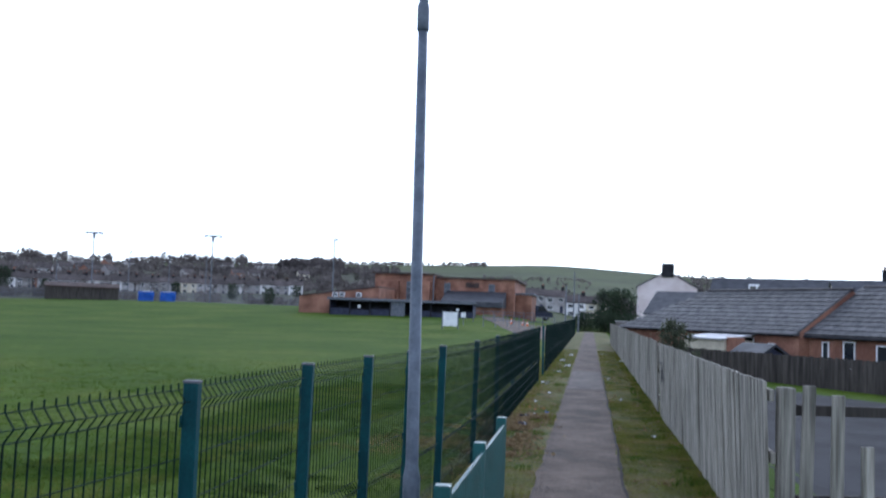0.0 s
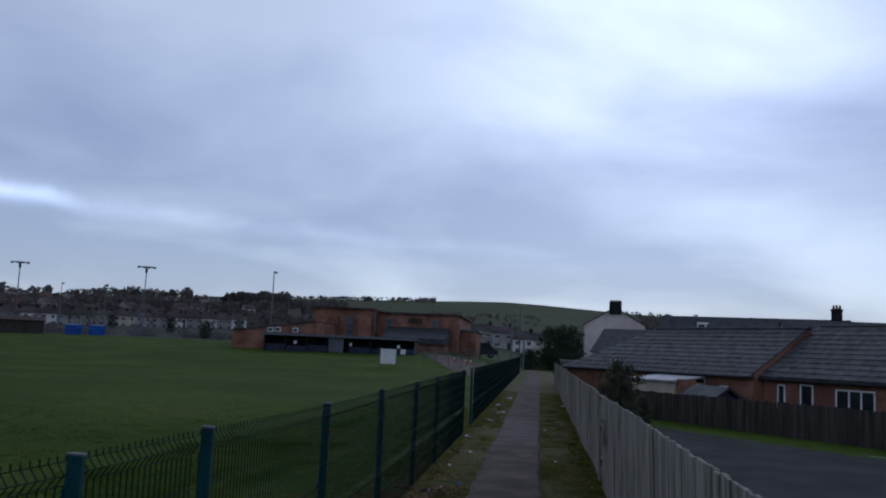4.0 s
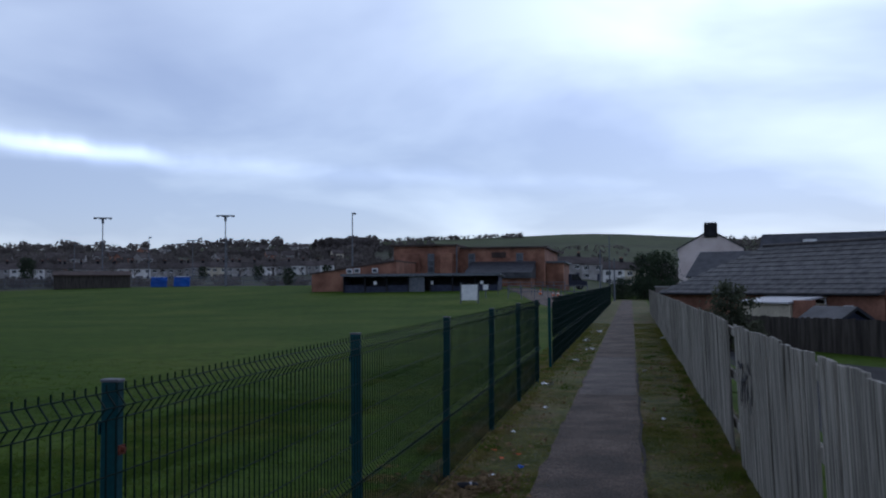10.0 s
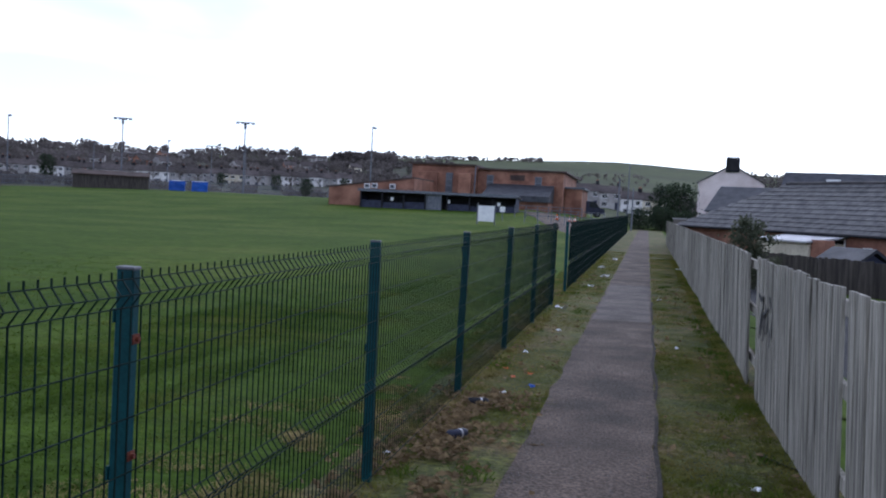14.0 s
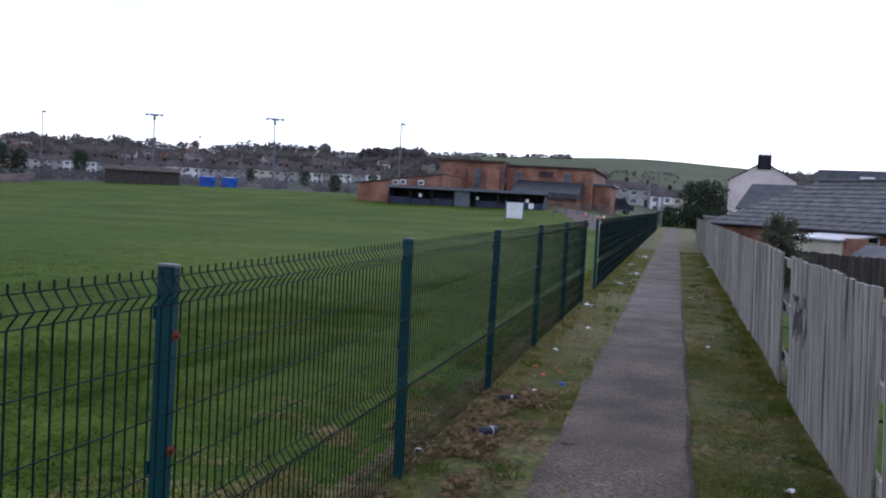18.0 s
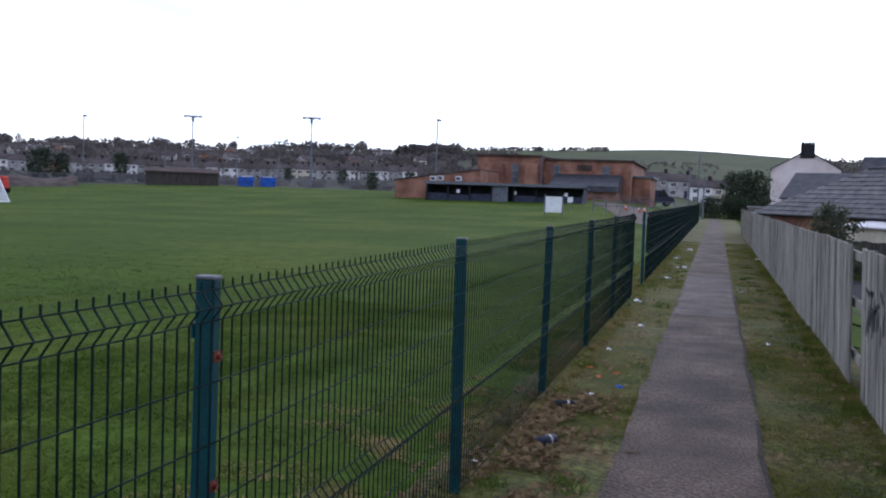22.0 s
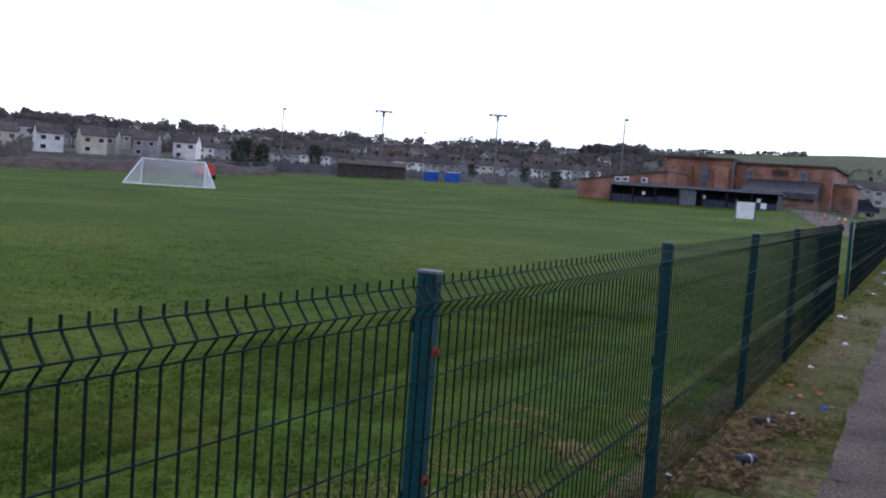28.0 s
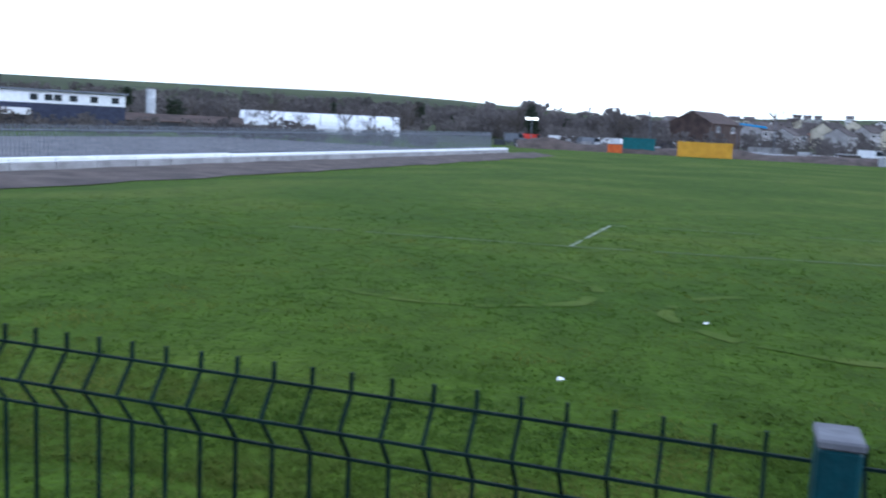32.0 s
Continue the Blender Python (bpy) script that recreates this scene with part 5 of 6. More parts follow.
# ---- the town on the slope ----
def town():
    kinds = [("terraced_house", 6.0, 7.0, 4.9, 7.0, M_WHITE, M_OLDROOF, "white rendered terraced house with a brown roof"),
             ("terraced_house", 6.0, 7.0, 4.9, 7.0, M_CREAM, M_OLDROOF, "cream rendered terraced house with a brown roof"),
             ("terraced_house", 6.0, 7.0, 4.8, 6.8, M_GREYREND, M_OLDROOF, "grey pebbledashed terraced house with a brown roof"),
             ("terraced_house", 6.0, 7.0, 4.8, 6.8, M_BRICK, M_OLDROOF, "brown brick terraced house with a brown roof")]
    made = []
    for i, (nm, w, d, e, r, wm, rm, lab) in enumerate(kinds):
        t = gable_house(nm, pose(0, 0, 0), w, d, e, r, wm, rm, lab, group="terraced houses", over=0.3, chimneys=((2.2, 0),), door=1.9,
                        windows=[(-1.5, 0.9, 1.5, 1.2), (-1.5, 3.2, 1.5, 1.15), (1.7, 3.2, 1.2, 1.15)])
        made.append(t)
    # plainer repeats for the rows high on the slope
    plain = []
    for i, (nm, w, d, e, r, wm, rm, lab) in enumerate(kinds):
        t = thing("town_house", pose(0, 0, 0), lab.replace("terraced", "town"), "house", "houses on the slope")
        bm = bmesh.new()
        prism(bm, [(-d / 2, -3), (d / 2, -3), (d / 2, e), (0, r - 0.1), (-d / 2, e)], -w / 2, w / 2, pose(0, 0, 0, 0, 0, -90))
        part("wall", bm, wm, t)
        bm = bmesh.new()
        for s_ in (-1, 1):
            prism(bm, [(s_ * (d / 2 + 0.3), e - 0.2), (0, r), (0, r + 0.15), (s_ * (d / 2 + 0.3), e - 0.05)], -w / 2 - 0.15, w / 2 + 0.15, pose(0, 0, 0, 0, 0, -90))
        part("roof", bm, rm, t)
        block(t, "chimney", 1.9, 2.4, -0.3, 0.3, r - 0.8, r + 0.55, M_OLDROOF)
        for x_, z_ in ((-1.5, 0.9), (-1.5, 3.1), (1.6, 3.1)):
            wd = block(t, "window", x_ - 0.7, x_ + 0.7, -d / 2 - 0.05, -d / 2 + 0.02, z_, z_ + 1.2, M_UPVC)
            block(wd, "pane", x_ - 0.6, x_ + 0.6, -d / 2 - 0.07, -d / 2 - 0.052, z_ + 0.1, z_ + 1.1, M_GLASS)
        plain.append(t)
    made += plain
    used = set()

    def put(k, az, r, turn=0.0, s=1.0, sink=0.3):
        r = 118 + (r - 118) * (1.75 if r < 340 else 1.45)
        x, y = polar(az, r)
        m = pose(x, y, land(x, y) - sink, 0, 0, az + turn)
        if k not in used:
            used.add(k)
            made[k].matrix_basis = m @ Matrix.Scale(s, 4)
        else:
            c = copy_thing(made[k], m)
            c.matrix_basis = m @ Matrix.Scale(s, 4)
    rr = random.Random(12)
    rs = random.Random(44)
    # the nearest terrace, in short runs
    for az0, n, r, seq in ((18.6, 5, 222, (0, 2, 0, 2, 0)), (22.4, 4, 218, (0, 2, 2, 1)), (24.6, 4, 226, (2, 1, 2, 2)), (27.6, 6, 212, (2, 2, 0, 0, 2, 2)), (31.4, 4, 222, (2, 2, 2, 3)), (34.3, 5, 216, (2, 0, 0, 2, 2)), (38.3, 5, 208, (2, 3, 2, 2, 0)), (-1.6, 3, 168, (2, 1, 0)), (1.0, 4, 169, (0, 2, 2, 1)), (7.2, 3, 168, (2, 0, 2))):
        for k in range(n):
            put(seq[k], az0 + k * math.degrees(4.6 / (118 + (r - 118) * 1.75)), r, rr.uniform(-1, 1), 0.76, 0.9 if r > 200 else 0.3)
    for az0, n, r in ((43.2, 3, 168), (48.5, 4, 165), (53.5, 3, 168), (59, 4, 160), (63.5, 4, 168), (68, 4, 160), (72.5, 4, 172), (77, 3, 165), (80.5, 3, 178), (84, 3, 190), (87, 3, 200), (93, 3, 205), (76, 5, 240), (82, 5, 225), (88, 4, 240), (92, 4, 260), (96, 3, 270), (86, 6, 400), (92, 4, 380), (78, 5, 420), (83, 6, 560),
                      (18, 6, 330), (25, 8, 300), (33, 9, 290), (42, 6, 250), (47, 5, 235), (52, 6, 240), (57, 6, 230), (62, 6, 250), (66, 5, 240), (70.5, 4, 260), (31, 8, 380), (40, 8, 370), (48, 9, 360), (56, 9, 370), (64, 8, 360), (72, 8, 330), (80, 6, 330), (84, 5, 300),
                      (20, 6, 520), (27, 8, 520), (36, 9, 500), (45, 8, 500), (54, 8, 520), (63, 9, 480), (73, 8, 450), (16, 6, 700), (24, 7, 720), (33, 7, 700), (42, 7, 680), (52, 7, 700), (61, 7, 640), (70, 6, 600)):
        turn = rr.choice((0, 0, 8, -10, 35, -30, 90))
        for k in range(n):
            if rr.random() < (0.82 if r < 290 else 0.5):
                put(4 + rr.choice((0, 1, 1, 2, 2, 2, 2, 3) if az0 > 44 else (0, 1, 2, 2, 2, 2, 2, 3)), az0 + k * math.degrees(7.6 / (118 + (r - 118) * 1.5)) * (1 if abs(turn) < 60 else 1.4), r + rr.uniform(-3, 3), turn + rr.uniform(-2, 2) + (rs.uniform(-40, 40) if 55 < az0 < 98 and r < 300 else 0), 0.8 if r < 170 and az0 < 56 else (rs.uniform(0.72, 1.0) if 55 < az0 < 98 and r < 300 else 1.0))


town()


# ---- the building site and works beyond the far touchline ----
def at_32(az, r):
    a = radians(az)
    return 0.88 - r * math.sin(a), -2.58 + r * math.cos(a)


def crate(name, az, r, w, h, d, material, label, category, ribs=10, z=None, group=""):
    x, y = at_32(az, r)
    t = thing(name, pose(x, y, land(x, y) if z is None else z, 0, 0, az), label, category, group)
    block(t, "body", -w / 2, w / 2, 0, d, 0.05, h, material, 0.02)
    first = None
    for k in range(ribs):
        u = -w / 2 + 0.12 + (w - 0.24) * k / max(1, ribs - 1)
        if first is None:
            first = block(t, "rib", -0.05, 0.05, -0.05, -0.002, 0.15, h - 0.1, material)
            first.location.x = u
        else:
            b = first.copy()
            scene.collection.objects.link(b)
            b.location.x = u
    for z_ in (0.05, h - 0.12):
        block(t, "edge_beam", -w / 2 - 0.02, w / 2 + 0.02, -0.07, -0.055, z_, z_ + 0.12, material)
    return t


crate("steel_container", 90.75, 110, 6.05, 1.75, 2.4, M_YELLOW, "yellow ribbed steel container on the building site", "container", 18)
crate("steel_container", 94.6, 116, 3.9, 1.9, 2.4, M_TEAL, "teal steel site container", "container", 12)
crate("site_skip", 96.0, 112, 1.7, 1.0, 1.4, M_ORANGE, "orange steel skip on the building site", "skip", 6)
for k, (az, r, w, h) in enumerate(((88.0, 118, 3.2, 0.9), (86.2, 117, 4.4, 0.8), (84.3, 119, 4.0, 0.9), (82.3, 117, 3.0, 0.7), (80.9, 112, 1.6, 0.9))):
    crate("pallet_stack", az, r, w, h, 1.2, M_PALE, "pale wrapped building materials stacked on pallets", "pallet stack", 5, group="stacks on the building site")


rc = random.Random(77)
for k in range(46):
    az, r = rc.uniform(60, 103), rc.uniform(122, 140)
    kind = rc.randrange(5)
    crate("material_stack", az, r, rc.uniform(0.8, 2.8), rc.uniform(0.45, 1.15), rc.uniform(0.8, 1.6), (M_PALE, M_UPVC, M_KERB, M_WOODDK, M_SLATE)[kind], ("pale wrapped building materials on the site", "white sheeted building materials on the site", "grey concrete units stacked on the site", "dark timber stacked on the site", "dark steel stacked on the site")[kind], "stack", 3, group="small stacks on the site")


def van(az, r, material, label, yaw=0, s=0.82):
    x, y = at_32(az, r)
    t = thing("van", pose(x, y, land(x, y), 0, 0, az + yaw) @ Matrix.Scale(s, 4), label, "van", "vehicles on the building site")
    bm = bmesh.new()
    prism(bm, [(-2.4, 0.45), (2.4, 0.45), (2.4, 1.1), (1.75, 1.25), (1.1, 2.1), (-2.4, 2.15)], -0.95, 0.95)
    part("body", bm, material, t)
    bm = bmesh.new()
    prism(bm, [(1.70, 1.28), (1.12, 2.02), (0.35, 2.02), (0.35, 1.28)], -0.97, -0.955)
    part("side_window", bm, M_GLASS, t)
    for wx in (-1.5, 1.5):
        for wy in (-0.85, 0.85):
            bm = bmesh.new()
            tube(bm, [(wx, wy - 0.12, 0.34), (wx, wy + 0.12, 0.34)], 0.34, 14)
            wh = part("wheel", bm, M_DARK, t)
            bm = bmesh.new()
            tube(bm, [(wx, wy - 0.13, 0.34), (wx, wy + 0.13, 0.34)], 0.18, 10)
            part("rim", bm, M_GALV, wh)


for k, (az, r, yaw) in enumerate(((98.4, 150, 0), (97.5, 140, 30), (100.9, 152, 12), (93.0, 150, 0), (99.6, 146, 80), (96.4, 152, 8), (95.6, 147, 60), (102.0, 150, 5), (94.2, 158, 20), (101.4, 165, -20), (92.2, 160, 70), (99.0, 168, 0))):
    van(az, r, (M_UPVC, M_GALV, M_RED, M_NAVY, M_UPVC, M_UPVC)[k % 6], ("white works van on the building site", "grey works van on the building site", "red works van on the building site", "dark works van on the building site", "white works van on the building site", "white works van on the building site")[k % 6], yaw, 0.78)
for az, r, m_, lab in ((55, 190, M_UPVC, "white parked van beside the terraces"), (62, 180, M_UPVC, "white parked van beside the terraces"), (66, 185, M_RED, "red parked van beside the terraces"), (70.5, 175, M_UPVC, "white parked van beside the terraces"), (73.2, 170, M_NAVY, "dark parked van beside the terraces"), (3.4, 104, M_NAVY, "dark blue parked van by the hall"), (4.9, 104, M_UPVC, "white parked van by the hall")):
    van(az, r, m_, lab, 8)
for k, (az, r) in enumerate(((78.6, 121), (76.4, 124), (74.0, 126), (71.6, 122), (69.0, 128), (66.4, 124), (63.0, 127), (59.6, 126), (79.4, 132), (83.4, 130), (85.2, 134), (87.4, 131))):
    crate("pallet_stack", az, r, (2.4, 3.6, 1.8, 4.2)[k % 4], (0.8, 1.1, 1.5)[k % 3], 1.2, (M_PALE, M_KERB, M_WOODDK, M_KERB, M_NAVY)[k % 5], ("pale wrapped building materials stacked on pallets", "grey concrete blocks stacked on the site", "dark timber stacked on the site", "grey wrapped pallets stacked on the site", "dark wrapped pallets stacked on the site")[k % 5], "pallet stack", 4, group="stacks on the building site")
for k, (az, r) in enumerate(((64.6, 133), (67.6, 135), (72.8, 131), (75.2, 133), (61.2, 131), (77.8, 137), (81.6, 136))):
    van(az, r, (M_UPVC, M_UPVC, M_NAVY, M_UPVC, M_RED)[k % 5], ("white works van on the building site", "white works van on the building site", "dark works van on the building site", "white works van on the building site", "red works van on the building site")[k % 5], (0, 20, 70, -15, 8, 90, 0)[k])
for k, (az, r, h) in enumerate(((58.5, 118, 4.5), (65.2, 119, 5.2), (70.2, 121, 4.8), (76.9, 118, 5.0), (86.9, 121, 5.4), (94.0, 121, 4.6))):
    x, y = at_32(az, r)
    t = thing("site_pole", pose(x, y, land(x, y)), "slim grey steel pole on the site edge", "pole", "poles on the site")
    bm = bmesh.new()
    tube(bm, [(0, 0, -0.4), (0, 0, h)], [0.07, 0.045], 6)
    part("pole", bm, M_GALV, t)
    block(t, "lamp_head", -0.3, 0.1, -0.09, 0.09, h, h + 0.1, M_GALV, 0.02)
for k in range(16):
    az = 96.8 + k * 0.33
    x, y = at_32(az, 124 + (k % 3) * 4)
    t = thing("plastic_barrier", pose(x, y, land(x, y), 0, 0, az), "red and white plastic road barrier", "barrier", "site barriers")
    block(t, "panel", -0.5, 0.5, 0, 0.25, 0.02, 0.5, M_RED if k % 4 == 1 else M_UPVC, 0.05)
    block(t, "foot", -0.3, 0.3, -0.12, 0.37, 0.0, 0.06, M_DARK)
x, y = at_32(101.1, 122)
t = thing("site_floodlight", pose(x, y, land(x, y), 0, 0, 101), "lit twin floodlight on a site mast", "floodlight")
bm = bmesh.new()
tube(bm, [(0, 0, -0.4), (0, 0, 3.6)], [0.09, 0.06], 8)
part("pole", bm, M_GALV, t)
for s in (-0.45, 0.45):
    block(t, "lamp_head", s - 0.36, s + 0.36, -0.1, 0.1, 3.6, 3.9, M_LIT, 0.03, "glowing floodlight")
x, y = at_32(90.8, 172)
gable_house("brick_house", pose(x, y, land(x, y) + 0.6, 0, 0, 90.8 + 62), 11, 8, 4.2, 6.2, M_BRICKDK, M_BRICKDK, "dark brown brick house with scaffold and blue sheeting", windows=[(-3, 2.8, 1.2, 1.0), (2.5, 2.8, 1.2, 1.0)])
x, y = at_32(88.3, 166)
t = thing("blue_sheeting", pose(x, y, land(x, y), 0, 0, 88), "bright blue plastic sheeting on scaffold poles", "sheeting")
bm = bmesh.new()
box(bm, -2.2, 2.2, -1.5, 1.5, 4.6, 4.9, pose(0, 0, 0, 0, 6, 0), 0.05)
part("sheet", bm, M_CYAN, t)
for s in (-1.9, 1.9):
    bm = bmesh.new()
    tube(bm, [(s, -1.3, -0.3), (s, -1.3, 4.7)], 0.05, 6)
    part("pole", bm, M_GALV, t)
x, y = at_32(77.2, 205)
gable_house("warehouse", pose(x, y, land(x, y), 0, 0, 77), 18, 12, 3.0, 5.2, M_PEBBLE, M_ALU, "grey warehouse with a white sheet roof", category="warehouse", over=0.2)
x, y = at_32(64.5, 190)
gable_house("warehouse", pose(x, y, land(x, y), 0, 0, 70), 16, 9, 3.0, 4.4, M_PALE, M_PEBBLE, "pale low workshop building", category="warehouse", over=0.2, windows=[(-5, 1.0, 1.4, 1.0), (0, 1.0, 1.4, 1.0)])

# long white-topped concrete barrier, palisade fence and earth strip
P1, P2 = Vector(BAR_A), Vector(BAR_B)
n_seg = 26


def site_wall():
    t = thing("concrete_barrier", pose(0, 0, 0), "long concrete barrier with a white painted top", "barrier")
    d = (P2 - P1) / n_seg
    ang = math.degrees(math.atan2(d.y, d.x))
    for k in range(n_seg):
        p = P1 + d * k
        z = BAR_Z(k / n_seg)
        tip = -math.degrees(math.atan2(BAR_Z((k + 1) / n_seg) - z, d.length))
        bm = bmesh.new()
        box(bm, 0.01, d.length - 0.01, -0.2, 0.2, -0.25, 0.36, Matrix.Translation((p.x, p.y, z)) @ pose(0, 0, 0, 0, tip, ang), 0.02)
        b = part("block", bm, M_KERB, t)
        bm = bmesh.new()
        box(bm, 0.0, d.length, -0.16, 0.16, 0.364, 0.56 if k < 9 else 0.52, Matrix.Translation((p.x, p.y, z)) @ pose(0, 0, 0, 0, tip, ang), 0.03)
        part("white_top", bm, M_UPVC, b)
    t2 = thing("palisade_fence", pose(0, 0, 0), "galvanised steel palisade fence behind the barrier", "fence")
    off = Vector((d.y, -d.x)).normalized() * 1.3
    if off.dot(P1) < 0:
        off = -off
    off = -off if (P1 + off).length < P1.length else off
    vs = 0
    bm = bmesh.new()
    box(bm, -0.035, 0.035, -0.012, 0.012, -0.3, 1.62)
    first = part("pale", bm, M_GALV, t2)
    L = (P2 - P1).length
    n = 280
    for k in range(n):
        u = k / n
        p = P1 + (P2 - P1) * u + off
        m = pose(p.x, p.y, BAR_Z(u) + 0.1, 0, 0, ang)
        if k == 0:
            first.matrix_basis = m
        else:
            b = first.copy()
            scene.collection.objects.link(b)
            b.matrix_basis = m
    for z in (0.4, 1.4):
        bm = bmesh.new()
        pts = [P1 + (P2 - P1) * u + off for u in [k / 12 for k in range(13)]]
        tube(bm, [(p.x, p.y, BAR_Z(k / 12) + 0.1 + z) for k, p in enumerate(pts)], 0.035, 4)
        part("rail", bm, M_GALV, t2)


def BAR_Z(u):
    p = P1 + (P2 - P1) * u
    return land(p.x, p.y)


site_wall()
bm = bmesh.new()
prev = None
nrm = Vector(((P2 - P1).y, -(P2 - P1).x)).normalized()
if nrm.dot(P1) > 0:
    nrm = -nrm
for i in range(50):
    p = P1 + (P2 - P1) * (-0.15 + 1.2 * i / 49)
    w = 7.6 - 3.4 * i / 49 + 0.8 * noise.noise((i * 0.5, 0, 4))
    ring = []
    for k in range(8):
        q = p + nrm * (w * k / 7 - 0.6)
        ring.append(bm.verts.new((q.x, q.y, land(q.x, q.y) + 0.03 + 0.25 * math.sin(math.pi * k / 7) * (0.6 + 0.6 * abs(noise.noise((i * 0.7, k, 1)))))))
    if prev:
        for k in range(7):
            bm.faces.new((prev[k], prev[k + 1], ring[k + 1], ring[k]))
    prev = ring
tagged(part("earth_strip", bm, M_EARTH, smooth=True), "bare brown earth strip along the barrier", "earth", kind="structure")
bm = bmesh.new()
prev = None
for i in range(30):
    p = P1 + (P2 - P1) * (-0.2 + 1.25 * i / 29)
    ring = []
    for k in range(10):
        q = p - nrm * (0.6 + 3.2 * k)
        ring.append(bm.verts.new((q.x, q.y, land(q.x, q.y) + 0.03)))
    if prev:
        for k in range(9):
            bm.faces.new((prev[k], prev[k + 1], ring[k + 1], ring[k]))
    prev = ring
tagged(part("works_road", bm, M_ROADPALE, smooth=True), "pale grey asphalt road behind the barrier", "road", kind="structure")
# spoil banks along the far edge of the field
bm = bmesh.new()
prev = None
for i in range(120):
    az = 38 + 64 * i / 119
    r0 = 116 - 14 * math.sin((az - 38) / 64 * math.pi) * 0.3 + 3 * noise.noise((i * 0.2, 2, 2))
    hgt = (1.25 + 0.9 * noise.noise((i * 0.16, 9, 2))) * (1.0 if az < 66 else 0.75)
    ring = []
    for k in range(9):
        x, y = polar(az, r0 + k * 1.1)
        ring.append(bm.verts.new((x, y, land(x, y) - 0.02 + max(0.0, hgt) * math.sin(math.pi * k / 8) * (1 + 0.25 * noise.noise((i * 0.9, k * 0.8, 3))))))
    if prev:
        for k in range(8):
            bm.faces.new((prev[k], prev[k + 1], ring[k + 1], ring[k]))
    prev = ring
tagged(part("spoil_bank", bm, M_EARTH, smooth=True), "low dark earth spoil bank along the field edge", "earth", kind="structure")

# works building, brick block and white arched hall across the road
x, y = at_32(128.6, 105)
t = thing("works_building", pose(x, y, land(x, y) - 0.3, 0, 0, 128.6), "two-storey grey works building with a white upper band", "building")
block(t, "wall", -7.0, 6.0, 0, 9, -0.5, 2.75, M_NAVY, 0.02)
block(t, "upper_band", -7.0, 6.0, -0.05, 9, 2.76, 4.0, M_UPVC, 0.02)
block(t, "roof", -7.3, 6.3, -0.4, 9.4, 4.01, 4.2, M_GALV)
for k, u in enumerate((-2.9, -1.5, -0.6, 0.9, 2.9, 5.0)):
    w = block(t, "window", u - 0.45, u + 0.45, -0.09, -0.055, 3.0, 3.75, M_UPVC)
    block(w, "pane", u - 0.38, u + 0.38, -0.11, -0.092, 3.06, 3.69, M_GLASS)
block(t, "porch", -7.0, -3.2, -2.0, -0.06, 1.5, 2.2, M_UPVC, 0.02)
x, y = at_32(134.6, 88)
t = thing("brick_block", pose(x, y, land(x, y) - 0.3, 0, 0, 134), "tall orange-red brick building end with a dark roof edge", "building")
block(t, "wall", -6, 3.9, 0, 8, -0.5, 4.9, M_BRICK, 0.03)
block(t, "roof", -6.2, 4.2, -0.3, 8.3, 4.91, 5.15, M_SLATE)
x, y = at_32(114.0, 152)
t = thing("arched_hall", pose(x, y, land(x, y) - 0.2, 0, 0, 114), "long white arched sheet-roofed hall", "hall")
prof = [(-4.5, -0.5), (4.5, -0.5), (4.5, 1.6)] + [(4.5 * math.cos(a), 1.6 + 1.9 * math.sin(a)) for a in [k * math.pi / 10 for k in range(1, 10)]] + [(-4.5, 1.6)]
bm = bmesh.new()
prism(bm, prof, -13, 13, pose(0, 6, 0, 0, 0, -90))
part("shell", bm, M_ALU, t)
for k in range(9):
    bm = bmesh.new()
    pts = [(-12 + 3 * k, 6 - 4.53 * math.cos(a), 1.6 + 1.93 * math.sin(a)) for a in [j * math.pi / 10 for j in range(0, 11)]]
    tube(bm, pts, 0.06, 4)
    part("rib", bm, M_GALV, t)
x, y = at_32(123.9, 150)
t = thing("white_tank", pose(x, y, land(x, y), 0, 0, 120), "pale grey cylindrical tank on a works roof", "tank")
bm = bmesh.new()
tube(bm, [(0, 0, -0.5), (0, 0, 5.6)], 0.7, 16)
part("shell", bm, M_PALE, t)
x, y = at_32(122.5, 120)
gable_house("workshop", pose(x, y, land(x, y) - 0.4, 0, 0, 122), 16, 6, 1.5, 2.3, M_SLATE, M_BRICKDK, "low dark workshop with a brown roof", category="workshop", over=0.2)

# painted lines on the pitch
for a, b, half, m_ in (((-12.6, -4.6), (-16.45, -4.43), 0.03, M_LINE), ((-16.45, -4.43), (-18.6, 8.0), 0.035, M_FAINT), ((-12.6, -4.6), (-14.6, 7.0), 0.035, M_FAINT), ((-12.25, -9.0), (-12.6, -4.6), 0.035, M_FAINT)):
    a, b = Vector(a), Vector(b)
    d = b - a
    n = max(8, int(d.length / 0.3))
    pw = Vector((-d.y, d.x)).normalized() * half
    bm = bmesh.new()
    for k in range(n):
        if noise.noise((k * 0.6, a.x, half)) < -0.3:
            continue
        p, q = a + d * k / n, a + d * (k + 1) / n
        bm.faces.new([bm.verts.new((v.x, v.y, land(v.x, v.y) + 0.014)) for v in (p - pw, q - pw, q + pw, p + pw)])
    tagged(part("pitch_line", bm, m_), "faded white painted pitch line", "line", kind="structure")
